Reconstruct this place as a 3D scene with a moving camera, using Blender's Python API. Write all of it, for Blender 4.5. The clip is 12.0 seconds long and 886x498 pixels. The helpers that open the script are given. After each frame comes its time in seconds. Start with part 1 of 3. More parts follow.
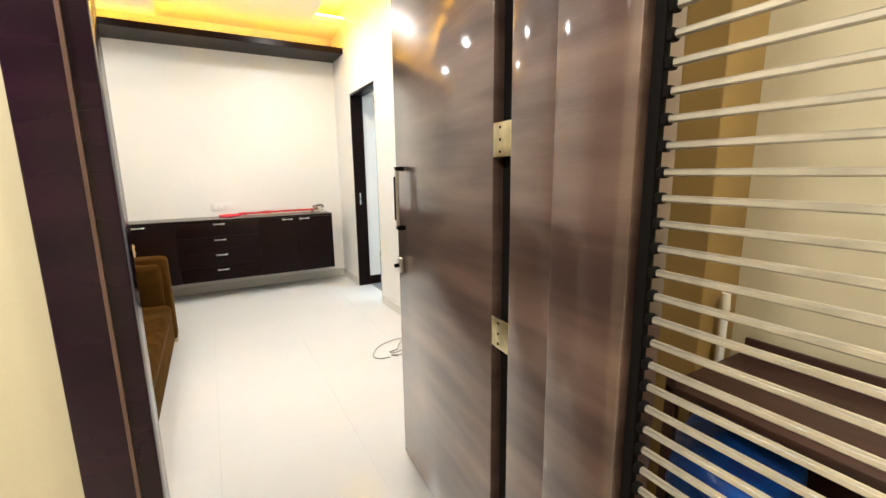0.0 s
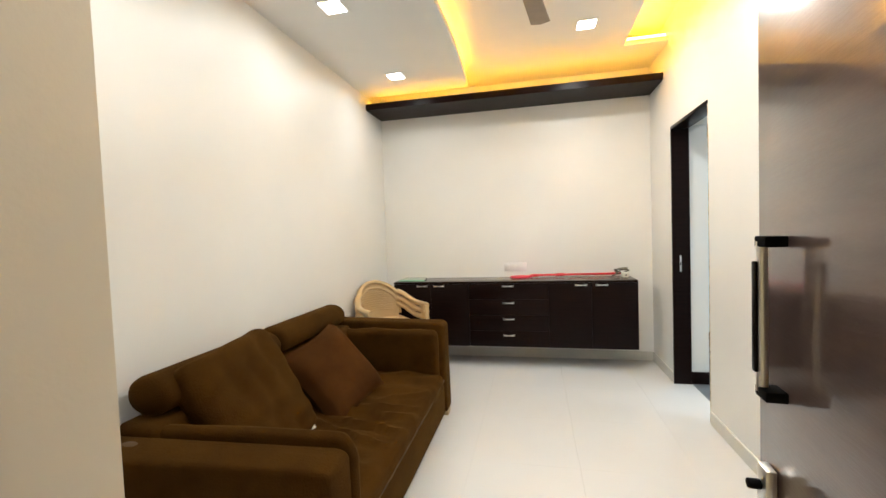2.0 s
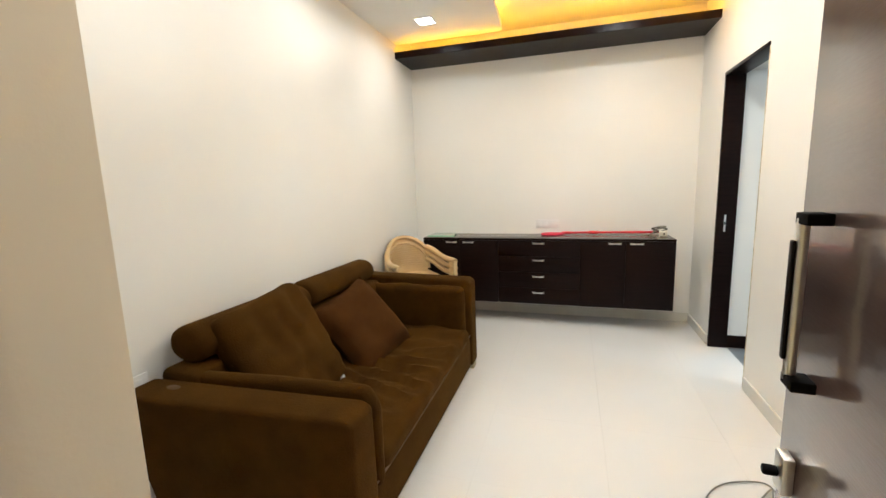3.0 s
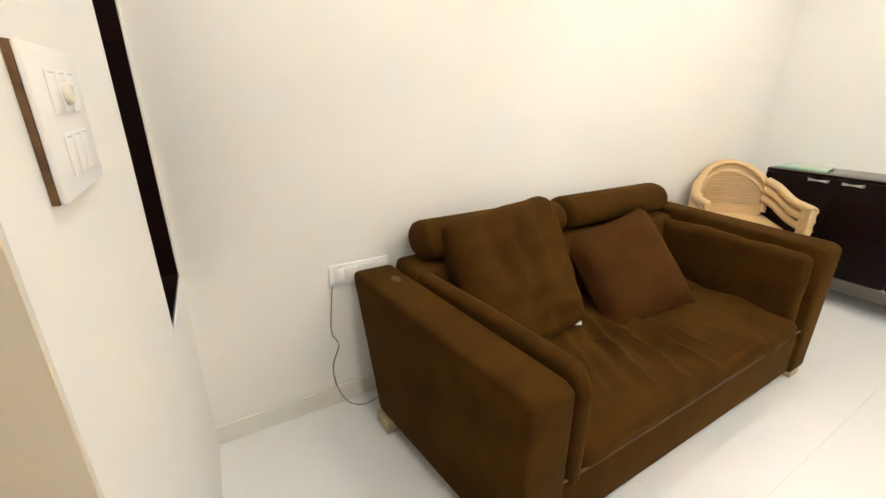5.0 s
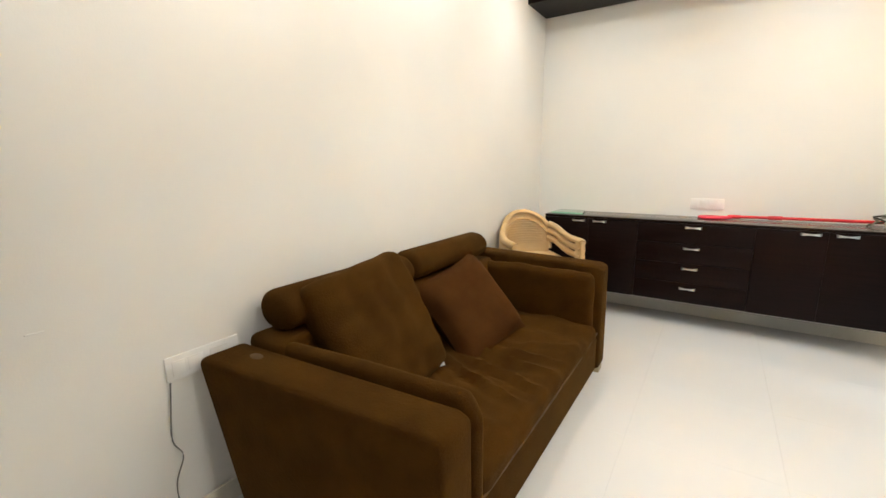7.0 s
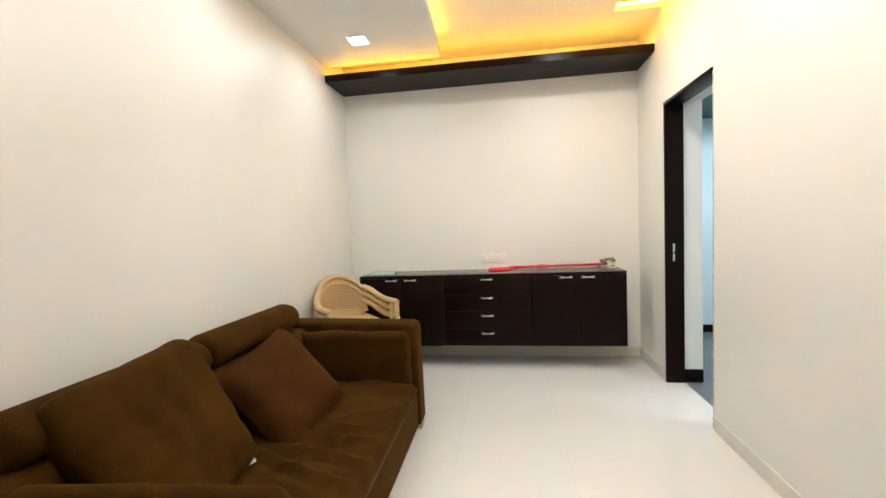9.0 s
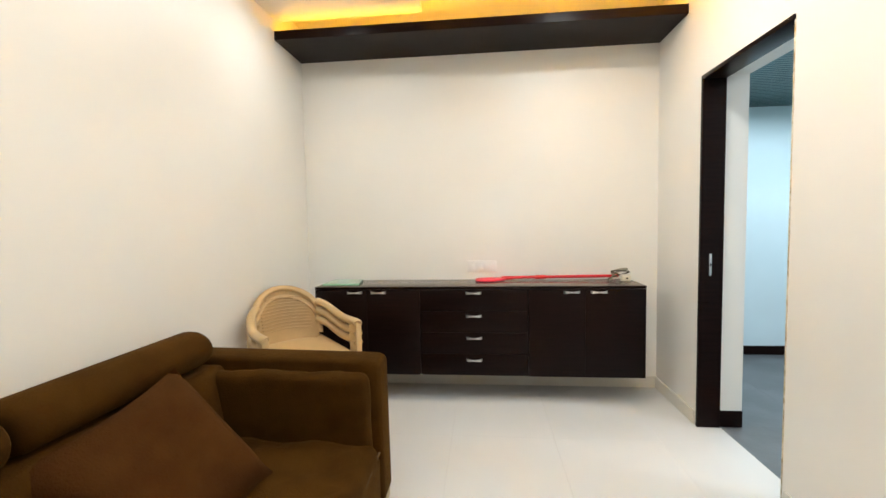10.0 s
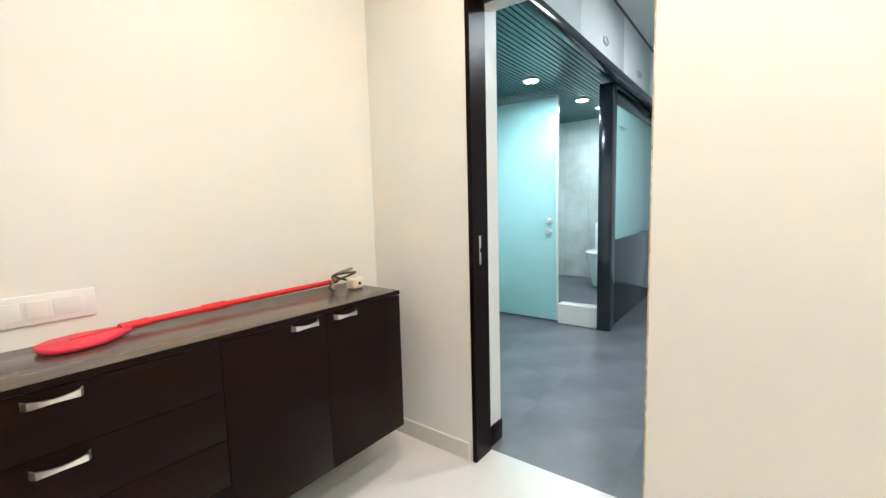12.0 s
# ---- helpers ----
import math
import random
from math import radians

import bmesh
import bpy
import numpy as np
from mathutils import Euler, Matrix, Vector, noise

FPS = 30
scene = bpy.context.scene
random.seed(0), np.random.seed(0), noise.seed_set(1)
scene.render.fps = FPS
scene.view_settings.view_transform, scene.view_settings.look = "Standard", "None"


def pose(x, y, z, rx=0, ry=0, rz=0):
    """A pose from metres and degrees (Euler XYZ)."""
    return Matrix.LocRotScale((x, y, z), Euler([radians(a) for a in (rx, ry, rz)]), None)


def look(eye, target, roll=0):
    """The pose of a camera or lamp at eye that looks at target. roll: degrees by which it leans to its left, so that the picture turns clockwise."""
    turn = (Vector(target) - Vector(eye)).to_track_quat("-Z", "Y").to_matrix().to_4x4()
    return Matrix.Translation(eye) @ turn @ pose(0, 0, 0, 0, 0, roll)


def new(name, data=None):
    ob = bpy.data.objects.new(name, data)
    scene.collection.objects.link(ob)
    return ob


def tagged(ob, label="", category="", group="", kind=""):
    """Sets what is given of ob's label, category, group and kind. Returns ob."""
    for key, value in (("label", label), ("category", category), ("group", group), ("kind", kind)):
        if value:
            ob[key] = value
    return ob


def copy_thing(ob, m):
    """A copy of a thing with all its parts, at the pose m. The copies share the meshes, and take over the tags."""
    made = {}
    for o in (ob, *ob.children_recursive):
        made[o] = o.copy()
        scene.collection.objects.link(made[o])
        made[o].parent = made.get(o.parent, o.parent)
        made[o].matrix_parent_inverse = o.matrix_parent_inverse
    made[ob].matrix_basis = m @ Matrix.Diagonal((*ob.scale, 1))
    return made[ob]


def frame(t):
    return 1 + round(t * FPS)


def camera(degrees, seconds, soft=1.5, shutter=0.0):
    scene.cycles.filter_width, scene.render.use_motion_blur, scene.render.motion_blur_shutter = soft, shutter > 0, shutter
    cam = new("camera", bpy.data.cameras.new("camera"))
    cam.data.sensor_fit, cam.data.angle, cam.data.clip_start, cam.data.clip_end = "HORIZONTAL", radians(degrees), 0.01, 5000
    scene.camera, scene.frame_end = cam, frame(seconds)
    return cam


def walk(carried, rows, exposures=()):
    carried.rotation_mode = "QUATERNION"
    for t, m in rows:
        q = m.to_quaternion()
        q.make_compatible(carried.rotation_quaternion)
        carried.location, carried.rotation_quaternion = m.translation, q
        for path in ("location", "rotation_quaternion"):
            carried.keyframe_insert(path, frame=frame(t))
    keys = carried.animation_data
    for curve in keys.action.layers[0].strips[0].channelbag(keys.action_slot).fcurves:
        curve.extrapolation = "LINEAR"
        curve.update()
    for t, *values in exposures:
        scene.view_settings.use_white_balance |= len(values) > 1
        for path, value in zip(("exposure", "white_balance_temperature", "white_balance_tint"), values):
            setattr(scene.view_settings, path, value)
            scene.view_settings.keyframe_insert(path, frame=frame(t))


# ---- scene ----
cam = camera(93.5, 12.0)
YE, RX, D0, D1 = 1.10, 1.066, 3.66, 4.395
WX0, WX1, WZ = 0.02, 0.40, 0.718
LEAF_A = 4.3
CHAIR_AT, CHAIR_TURN = (0.31, 4.10, 0.0), 46.0
DOWN_W, BATH_W, SIDE_W, CORR_W, NOOK_W, STRIP_P, STRIP_Q = 9.9, 13.0, 50.0, 62.0, 24.0, 32.0, 78.0
EXPOSURES = [(0.0, 0.2), (1.0, 0.1), (1.9, -0.14), (2.5, -0.2), (4.4, 0.2), (5.5, 0.25), (6.0, 0.1), (6.5, 0.0), (7.5, 0.0), (9.5, -0.2), (10.5, 0.0), (11.5, 0.05), (12.0, 0.05)]
PATH = [
    (0, (1.278, -0.15, 1.277), (2.231, 1.571, 0.912), -0.8),
    (0.5, (1.390, 0.081, 1.291), (1.971, 1.968, 0.941), -1.0),
    (1, (1.487, 0.346, 1.28), (1.658, 2.301, 0.974), -1.7),
    (1.5, (1.562, 0.570, 1.291), (1.385, 2.55, 1.069), -2.3),
    (2, (1.588, 0.665, 1.322), (1.160, 2.609, 1.24), -2.1),
    (2.5, (1.608, 0.690, 1.334), (1.100, 2.624, 1.297), -1.4),
    (2.7, (1.612, 0.690, 1.352), (1.079, 2.614, 1.228), -1.5),
    (4.3, (1.695, 1.03, 1.255), (0.585, 2.522, 0.532), -1.8),
    (4.5, (1.615, 1.098, 1.237), (0.369, 2.495, 0.534), -1.1),
    (5, (1.509, 1.217, 1.285), (-0.09, 2.191, 0.583), 0.7),
    (5.5, (1.485, 1.309, 1.301), (-0.355, 1.852, 0.737), 0.5),
    (6, (1.466, 1.337, 1.351), (-0.437, 1.865, 1.032), 1.0),
    (6.5, (1.452, 1.302, 1.339), (-0.228, 2.34, 1.022), 1.1),
    (7, (1.45, 1.06, 1.255), (0.375, 2.70, 0.862), -0.5),
    (7.5, (1.500, 0.852, 1.176), (0.894, 2.72, 0.796), -3.5),
    (7.7, (1.555, 0.735, 1.195), (1.023, 2.627, 0.825), -3.5),
    (8.2, (1.545, 0.79, 1.225), (1.10, 2.735, 0.95), -3.0),
    (9.3, (1.489, 1.231, 1.287), (1.225, 3.212, 1.195), -2.0),
    (9.5, (1.487, 1.374, 1.283), (1.226, 3.355, 1.198), -1.6),
    (10, (1.402, 1.768, 1.267), (1.209, 3.755, 1.147), -1.1),
    (10.5, (1.291, 2.159, 1.284), (1.338, 4.148, 1.084), -2.1),
    (11, (1.242, 2.541, 1.263), (1.647, 4.483, 1.014), -1.9),
    (11.5, (1.154, 2.982, 1.23), (2.159, 4.69, 0.962), -1.5),
    (12, (1.151, 3.364, 1.199), (2.73, 4.574, 0.993), -1.5),
]
walk(cam, [(t, look(eye, target, roll)) for t, eye, target, roll in PATH], EXPOSURES)

# ---- world ----
world = bpy.data.worlds.new("world")
scene.world = world
world.use_nodes = True
world.node_tree.nodes["Background"].inputs[0].default_value = (0.8, 0.85, 1.0, 1)
world.node_tree.nodes["Background"].inputs[1].default_value = 0.05


def area_lamp(name, x, y, z, size, watts, colour, spread=176):
    data = bpy.data.lights.new(name, "AREA")
    data.shape, data.size, data.energy, data.color, data.spread = "DISK", size, watts, colour, radians(spread)
    ob = new(name, data)
    ob.matrix_world = pose(x, y, z)
    return ob


COOL = (0.935, 0.97, 0.945)
DOWNLIGHTS = [(0.46, 1.85, 2.68), (0.46, 3.0, 2.68), (0.46, 4.15, 2.68), (2.0, 1.7, 2.8), (2.0, 2.8, 2.8), (2.0, 3.93, 2.8)]
BATH_LIGHTS = [(3.8, 5.1, 2.25), (4.6, 5.0, 2.25), (5.6, 4.9, 2.25), (6.1, 4.85, 2.25)]
for x, y, z in DOWNLIGHTS:
    area_lamp("downlight_lamp", x, y, z - 0.022, 0.12, DOWN_W * (0.5 if x < 1 else 1.45), COOL, 172)
for x, y, z in BATH_LIGHTS:
    area_lamp("bath_lamp", x, y, z - 0.03, 0.12, BATH_W, (0.72, 0.9, 1.0))
# unseen fill lamp, brightens the side room beside its round downlights
area_lamp("side_room_lamp", 4.6, 3.2, 2.76, 0.3, SIDE_W, (0.85, 0.93, 1.0))
# added fill without a fitting, lifts the nook behind the grille
area_lamp("nook_lamp", 2.15, -0.5, 2.56, 0.25, NOOK_W, (1.0, 0.94, 0.80))
# fill standing in for the corridor's unknown light, placed to suit the side panel
area_lamp("corridor_lamp", 0.3, -0.05, 2.56, 0.3, CORR_W, (1.0, 0.93, 0.80))


# ---- materials ----
def material(name, colour, rough=0.5, metal=0.0, scale=8.0, vary=0.12, bump=0.0, bump_scale=60.0, stretch=(1, 1, 1), second=None,
             sheen=0.0, coat=0.0, emit=None, power=0.0, spec=0.5, island=0.0, rough_vary=0.0):
    m = bpy.data.materials.new(name)
    m.use_nodes = True
    nt = m.node_tree
    b = nt.nodes["Principled BSDF"]
    b.inputs["Roughness"].default_value, b.inputs["Metallic"].default_value = rough, metal
    b.inputs["Specular IOR Level"].default_value = spec
    b.inputs["Sheen Weight"].default_value, b.inputs["Coat Weight"].default_value = sheen, coat
    b.inputs["Coat Roughness"].default_value = 0.08
    if sheen:
        b.inputs["Sheen Tint"].default_value = (0.62, 0.36, 0.09, 1)
        b.inputs["Sheen Roughness"].default_value = 0.35
    if emit:
        b.inputs["Emission Color"].default_value, b.inputs["Emission Strength"].default_value = (*emit, 1), power
    tc = nt.nodes.new("ShaderNodeTexCoord")
    mp = nt.nodes.new("ShaderNodeMapping")
    mp.inputs["Scale"].default_value = stretch
    nt.links.new(tc.outputs["Object"], mp.inputs["Vector"])
    big = nt.nodes.new("ShaderNodeTexNoise")
    big.inputs["Scale"].default_value, big.inputs["Detail"].default_value = scale, 6
    nt.links.new(mp.outputs["Vector"], big.inputs["Vector"])
    ramp = nt.nodes.new("ShaderNodeValToRGB")
    other = second or tuple(c * (1 - vary) for c in colour)
    ramp.color_ramp.elements[0].position, ramp.color_ramp.elements[1].position = 0.35, 0.65
    ramp.color_ramp.elements[0].color, ramp.color_ramp.elements[1].color = (*other, 1), (*colour, 1)
    nt.links.new(big.outputs["Fac"], ramp.inputs["Fac"])
    out = ramp.outputs["Color"]
    if island:
        info = nt.nodes.new("ShaderNodeObjectInfo")
        mr = nt.nodes.new("ShaderNodeMapRange")
        mr.inputs["To Min"].default_value, mr.inputs["To Max"].default_value = 1 - island, 1 + island * 0.3
        nt.links.new(info.outputs["Random"], mr.inputs["Value"])
        hsv = nt.nodes.new("ShaderNodeHueSaturation")
        nt.links.new(mr.outputs["Result"], hsv.inputs["Value"])
        nt.links.new(out, hsv.inputs["Color"])
        out = hsv.outputs["Color"]
    nt.links.new(out, b.inputs["Base Color"])
    if rough_vary:
        mr = nt.nodes.new("ShaderNodeMapRange")
        mr.inputs["To Min"].default_value, mr.inputs["To Max"].default_value = rough - rough_vary, rough + rough_vary
        nt.links.new(big.outputs["Fac"], mr.inputs["Value"])
        nt.links.new(mr.outputs["Result"], b.inputs["Roughness"])
    if bump:
        fine = nt.nodes.new("ShaderNodeTexNoise")
        fine.inputs["Scale"].default_value, fine.inputs["Detail"].default_value = bump_scale, 4
        nt.links.new(mp.outputs["Vector"], fine.inputs["Vector"])
        bp = nt.nodes.new("ShaderNodeBump")
        bp.inputs["Strength"].default_value, bp.inputs["Distance"].default_value = bump, 0.01
        nt.links.new(fine.outputs["Fac"], bp.inputs["Height"])
        nt.links.new(bp.outputs["Normal"], b.inputs["Normal"])
    return m


WALL = material("cream_wall_paint", (0.84, 0.815, 0.77), 0.42, scale=1.6, vary=0.03, bump=0.04, bump_scale=160)
CEIL = material("ceiling_paint", (0.80, 0.79, 0.76), 0.45, scale=2.0, vary=0.03, bump=0.03, bump_scale=120)
OUTWALL = material("corridor_paint", (0.66, 0.60, 0.44), 0.5, scale=2.5, vary=0.08, bump=0.06, bump_scale=90)
TANWALL = material("tan_reveal", (0.70, 0.61, 0.48), 0.5, scale=2.0, vary=0.06, bump=0.04, bump_scale=120)
BLUEWALL = material("pale_blue_paint", (0.70, 0.80, 0.84), 0.5, scale=2.0, vary=0.04, bump=0.03, bump_scale=120)
WHITE_TILE = material("polished_white_tile", (0.72, 0.705, 0.69), 0.13, scale=1.2, vary=0.03, rough_vary=0.04, island=0.004)
GROUT = material("pale_grout", (0.69, 0.675, 0.66), 0.7, scale=30, vary=0.1)
SKIRT = material("cream_skirting_tile", (0.77, 0.735, 0.66), 0.25, scale=5, vary=0.06)
GREY_TILE = material("grey_stone_tile", (0.16, 0.165, 0.175), 0.38, scale=3.0, vary=0.35, bump=0.08, bump_scale=40, rough_vary=0.1, island=0.03)
CORR_TILE = material("corridor_tile", (0.5, 0.45, 0.36), 0.35, scale=4.0, vary=0.12)
WENGE = material("wenge_laminate", (0.011, 0.0046, 0.0036), 0.30, spec=0.10, scale=5, stretch=(1, 1, 14), second=(0.007, 0.0030, 0.0024), bump=0.05, bump_scale=40, rough_vary=0.05)
WENGE_H = material("wenge_laminate_across", (0.011, 0.0046, 0.0036), 0.32, spec=0.10, scale=5, stretch=(1, 14, 14), second=(0.007, 0.0030, 0.0024), bump=0.05, bump_scale=40, rough_vary=0.05)
TOPLAM = material("cabinet_top_laminate", (0.10, 0.072, 0.055), 0.22, scale=6, stretch=(1, 9, 9), vary=0.25, rough_vary=0.04)
DOORWOOD = material("dark_door_veneer", (0.19, 0.122, 0.10), 0.36, 0.42, scale=1.1, stretch=(1, 1, 8), second=(0.07, 0.040, 0.036), bump=0.06, bump_scale=30, coat=0.9, rough_vary=0.08)
FRAMEWOOD = material("door_frame_lacquer", (0.020, 0.005, 0.016), 0.13, scale=3, stretch=(1, 1, 5), second=(0.008, 0.003, 0.010), spec=0.4, rough_vary=0.06)
LINING = material("frame_lining_veneer", (0.23, 0.135, 0.115), 0.22, scale=3, stretch=(1, 1, 5), second=(0.14, 0.075, 0.066), coat=1.0, spec=0.7)
STRIKE = material("brown_strike_metal", (0.19, 0.115, 0.10), 0.35, 0.5, scale=10, vary=0.2)
# for black parts, and for shade painted into the entrance frame's gaps
BLACK = material("black_parts_and_gap_shade", (0.005, 0.004, 0.004), 0.8, vary=0.2, spec=0.12)
VELVET = material("brown_velvet", (0.060, 0.0255, 0.0040), 0.95, scale=7, second=(0.040, 0.0165, 0.0026), bump=0.35, bump_scale=150, sheen=0.10, spec=0.05)
VELVET2 = material("reddish_brown_velvet", (0.064, 0.0240, 0.006), 0.95, scale=7, second=(0.047, 0.0170, 0.0042), bump=0.35, bump_scale=150, sheen=0.08, spec=0.05)
PIPING = material("worn_brown_piping", (0.10, 0.055, 0.02), 0.9, scale=14, second=(0.05, 0.024, 0.007), bump=0.2)
FOOT = material("pale_wood_foot", (0.42, 0.34, 0.2), 0.5, scale=12, stretch=(1, 6, 1), vary=0.25)
CHAIRP = material("beige_moulded_plastic", (0.60, 0.41, 0.20), 0.38, scale=8, vary=0.08, bump=0.03, bump_scale=90)
CHROME = material("brushed_chrome", (0.88, 0.87, 0.84), 0.38, 1.0, scale=20, vary=0.08)
BRASS = material("aged_brass", (0.62, 0.52, 0.30), 0.32, 1.0, scale=25, vary=0.3)
ROD = material("polished_steel_rod", (0.82, 0.78, 0.69), 0.34, 0.8, scale=14, vary=0.25)
RED = material("red_plastic", (0.75, 0.02, 0.03), 0.4, scale=10, vary=0.1)
REDPINK = material("pink_red_plastic", (0.80, 0.03, 0.07), 0.42, scale=10, vary=0.15)
PLASTIC = material("white_switch_plastic", (0.83, 0.81, 0.78), 0.3, scale=10, vary=0.03)
IVORY = material("ivory_plug_plastic", (0.75, 0.70, 0.58), 0.4, scale=20, vary=0.06)
CABLE = material("grey_cable", (0.22, 0.21, 0.19), 0.5, vary=0.1)
CORD = material("dark_olive_cord", (0.06, 0.055, 0.028), 0.6, vary=0.2)
PAPER = material("white_paper_tag", (0.85, 0.85, 0.83), 0.7, vary=0.04)
BACKBOX = material("bare_wood_backbox", (0.16, 0.08, 0.03), 0.7, scale=40, vary=0.5)
GREENG = material("pale_green_glass_sheet", (0.35, 0.62, 0.45), 0.12, scale=6, vary=0.08, coat=0.5)
RUG = material("dark_doormat", (0.10, 0.10, 0.085), 0.95, scale=60, second=(0.05, 0.05, 0.045), bump=0.5, bump_scale=220)
RUGLINE = material("pale_doormat_thread", (0.34, 0.32, 0.26), 0.95, scale=60, vary=0.2)
TEAL = material("teal_metal_slat", (0.012, 0.085, 0.095), 0.28, 0.4, scale=5, vary=0.2)
GLASSF = material("frosted_green_glass", (0.42, 0.74, 0.70), 0.22, scale=1.2, second=(0.46, 0.76, 0.74), coat=0.4)
DARKPANEL = material("black_gloss_panel", (0.010, 0.014, 0.018), 0.16, scale=4, vary=0.2, coat=0.5)
MARBLE = material("pale_marble_tile", (0.72, 0.71, 0.68), 0.2, scale=3.5, second=(0.55, 0.53, 0.49), bump=0.0, island=0.06)
CERAMIC = material("white_ceramic", (0.85, 0.86, 0.86), 0.1, vary=0.02)
LOFT = material("white_laminate", (0.80, 0.83, 0.80), 0.2, scale=3, vary=0.03)
LAMPGLOW = material("lit_led_panel", (0.9, 0.9, 0.9), 0.5, emit=(1.0, 0.96, 0.9), power=14.0)
BATHGLOW = material("lit_cool_led_panel", (0.9, 0.9, 0.9), 0.5, emit=(0.85, 0.95, 1.0), power=14.0)
STRIP = material("lit_amber_led_strip", (0.9, 0.7, 0.3), 0.5, emit=(1.0, 0.47, 0.03), power=STRIP_P)
STRIP2 = material("lit_amber_recess_strip", (0.9, 0.7, 0.3), 0.5, emit=(1.0, 0.47, 0.03), power=STRIP_Q)
FANB = material("bronze_fan_metal", (0.30, 0.24, 0.18), 0.35, 0.6, scale=10, vary=0.15)
RACK = material("dark_brown_rack_wood", (0.05, 0.02, 0.015), 0.45, scale=8, stretch=(6, 1, 1), vary=0.4)
PILASTER = material("ochre_brown_paint", (0.30, 0.19, 0.06), 0.5, scale=4, vary=0.2)
BLUEBAG = material("blue_plastic_bag", (0.01, 0.09, 0.42), 0.3, scale=12, second=(0.015, 0.04, 0.2), bump=0.6, bump_scale=25)
CHIP = material("chipped_plaster_edge", (0.42, 0.30, 0.16), 0.85, scale=40, second=(0.75, 0.68, 0.55), bump=0.5, bump_scale=60)


# ---- builders ----
def finish(name, bm, mat, parent=None, label="", smooth=False):
    me = bpy.data.meshes.new(name)
    bmesh.ops.recalc_face_normals(bm, faces=bm.faces)
    bm.to_mesh(me)
    bm.free()
    me.materials.append(mat)
    if smooth:
        me.shade_smooth()
        me.set_sharp_from_angle(angle=radians(40))
    ob = new(name, me)
    if parent:
        ob.parent = parent
    if label:
        ob["label"] = label
    return ob


def part(name, bm, mat, parent, label="", smooth=True):
    return finish(name, bm, mat, parent, label, smooth)


def empty(name, label, category, at=(0, 0, 0), group=""):
    ob = new(name)
    ob.empty_display_size = 0.1
    ob.matrix_world = Matrix.Translation(at)
    return tagged(ob, label, category, group)


def add_box(bm, a, b, bevel=0.0, seg=2):
    lo = [min(p, q) for p, q in zip(a, b)]
    hi = [max(p, q) for p, q in zip(a, b)]
    m = Matrix.LocRotScale([(p + q) / 2 for p, q in zip(lo, hi)], None, [q - p for p, q in zip(lo, hi)])
    r = bmesh.ops.create_cube(bm, size=1.0, matrix=m)
    if bevel:
        edges = list({e for v in r["verts"] for e in v.link_edges})
        bmesh.ops.bevel(bm, geom=edges, offset=bevel, segments=seg, profile=0.5, affect="EDGES")
    return bm


def box(a, b, bevel=0.0, seg=2):
    return add_box(bmesh.new(), a, b, bevel, seg)


def turned(bm, m):
    bmesh.ops.transform(bm, matrix=m, verts=bm.verts)
    return bm


def cyl(r, h, seg=24, r2=None, m=None, bevel=0.0):
    bm = bmesh.new()
    bmesh.ops.create_cone(bm, cap_ends=True, segments=seg, radius1=r, radius2=r if r2 is None else r2, depth=h)
    if bevel:
        bmesh.ops.bevel(bm, geom=[e for e in bm.edges if abs(e.verts[0].co.z - e.verts[1].co.z) < 1e-6], offset=bevel, segments=3, profile=0.5, affect="EDGES")
    if m:
        turned(bm, m)
    return bm


def spline(points, steps=6):
    pts = [Vector(p) for p in points]
    out = []
    for i in range(len(pts) - 1):
        p0, p1, p2, p3 = pts[max(i - 1, 0)], pts[i], pts[i + 1], pts[min(i + 2, len(pts) - 1)]
        for k in range(steps):
            u = k / steps
            out.append(0.5 * ((2 * p1) + (p2 - p0) * u + (2 * p0 - 5 * p1 + 4 * p2 - p3) * u * u + (3 * p1 - p0 - 3 * p2 + p3) * u ** 3))
    out.append(pts[-1])
    return out


def tube(points, r, seg=8, steps=6, bm=None, flat=1.0):
    bm = bm or bmesh.new()
    pts = spline(points, steps) if steps > 1 else [Vector(p) for p in points]
    rings = []
    for i, p in enumerate(pts):
        d = (pts[min(i + 1, len(pts) - 1)] - pts[max(i - 1, 0)]).normalized()
        side = d.cross(Vector((0, 0, 1)))
        side = side.normalized() if side.length > 1e-3 else Vector((1, 0, 0))
        up = side.cross(d)
        rings.append([bm.verts.new(p + r * (math.cos(2 * math.pi * k / seg) * side + flat * math.sin(2 * math.pi * k / seg) * up)) for k in range(seg)])
    for a, b in zip(rings, rings[1:]):
        for k in range(seg):
            bm.faces.new((a[k], a[(k + 1) % seg], b[(k + 1) % seg], b[k]))
    bm.faces.new(rings[0][::-1])
    bm.faces.new(rings[-1])
    return bm


def prism(outline, lo, hi, axis="z", bevel=0.0, seg=2):
    """A closed outline of 2D points, drawn out along an axis between lo and hi."""
    bm = bmesh.new()

    def at(p, h):
        return {"z": (p[0], p[1], h), "y": (p[0], h, p[1]), "x": (h, p[0], p[1])}[axis]
    a = [bm.verts.new(at(p, lo)) for p in outline]
    b = [bm.verts.new(at(p, hi)) for p in outline]
    bm.faces.new(a)
    bm.faces.new(b[::-1])
    for k in range(len(a)):
        n = (k + 1) % len(a)
        bm.faces.new((a[k], b[k], b[n], a[n]))
    if bevel:
        bmesh.ops.recalc_face_normals(bm, faces=bm.faces)
        bmesh.ops.bevel(bm, geom=list(bm.edges), offset=bevel, segments=seg, profile=0.5, affect="EDGES")
    return bm


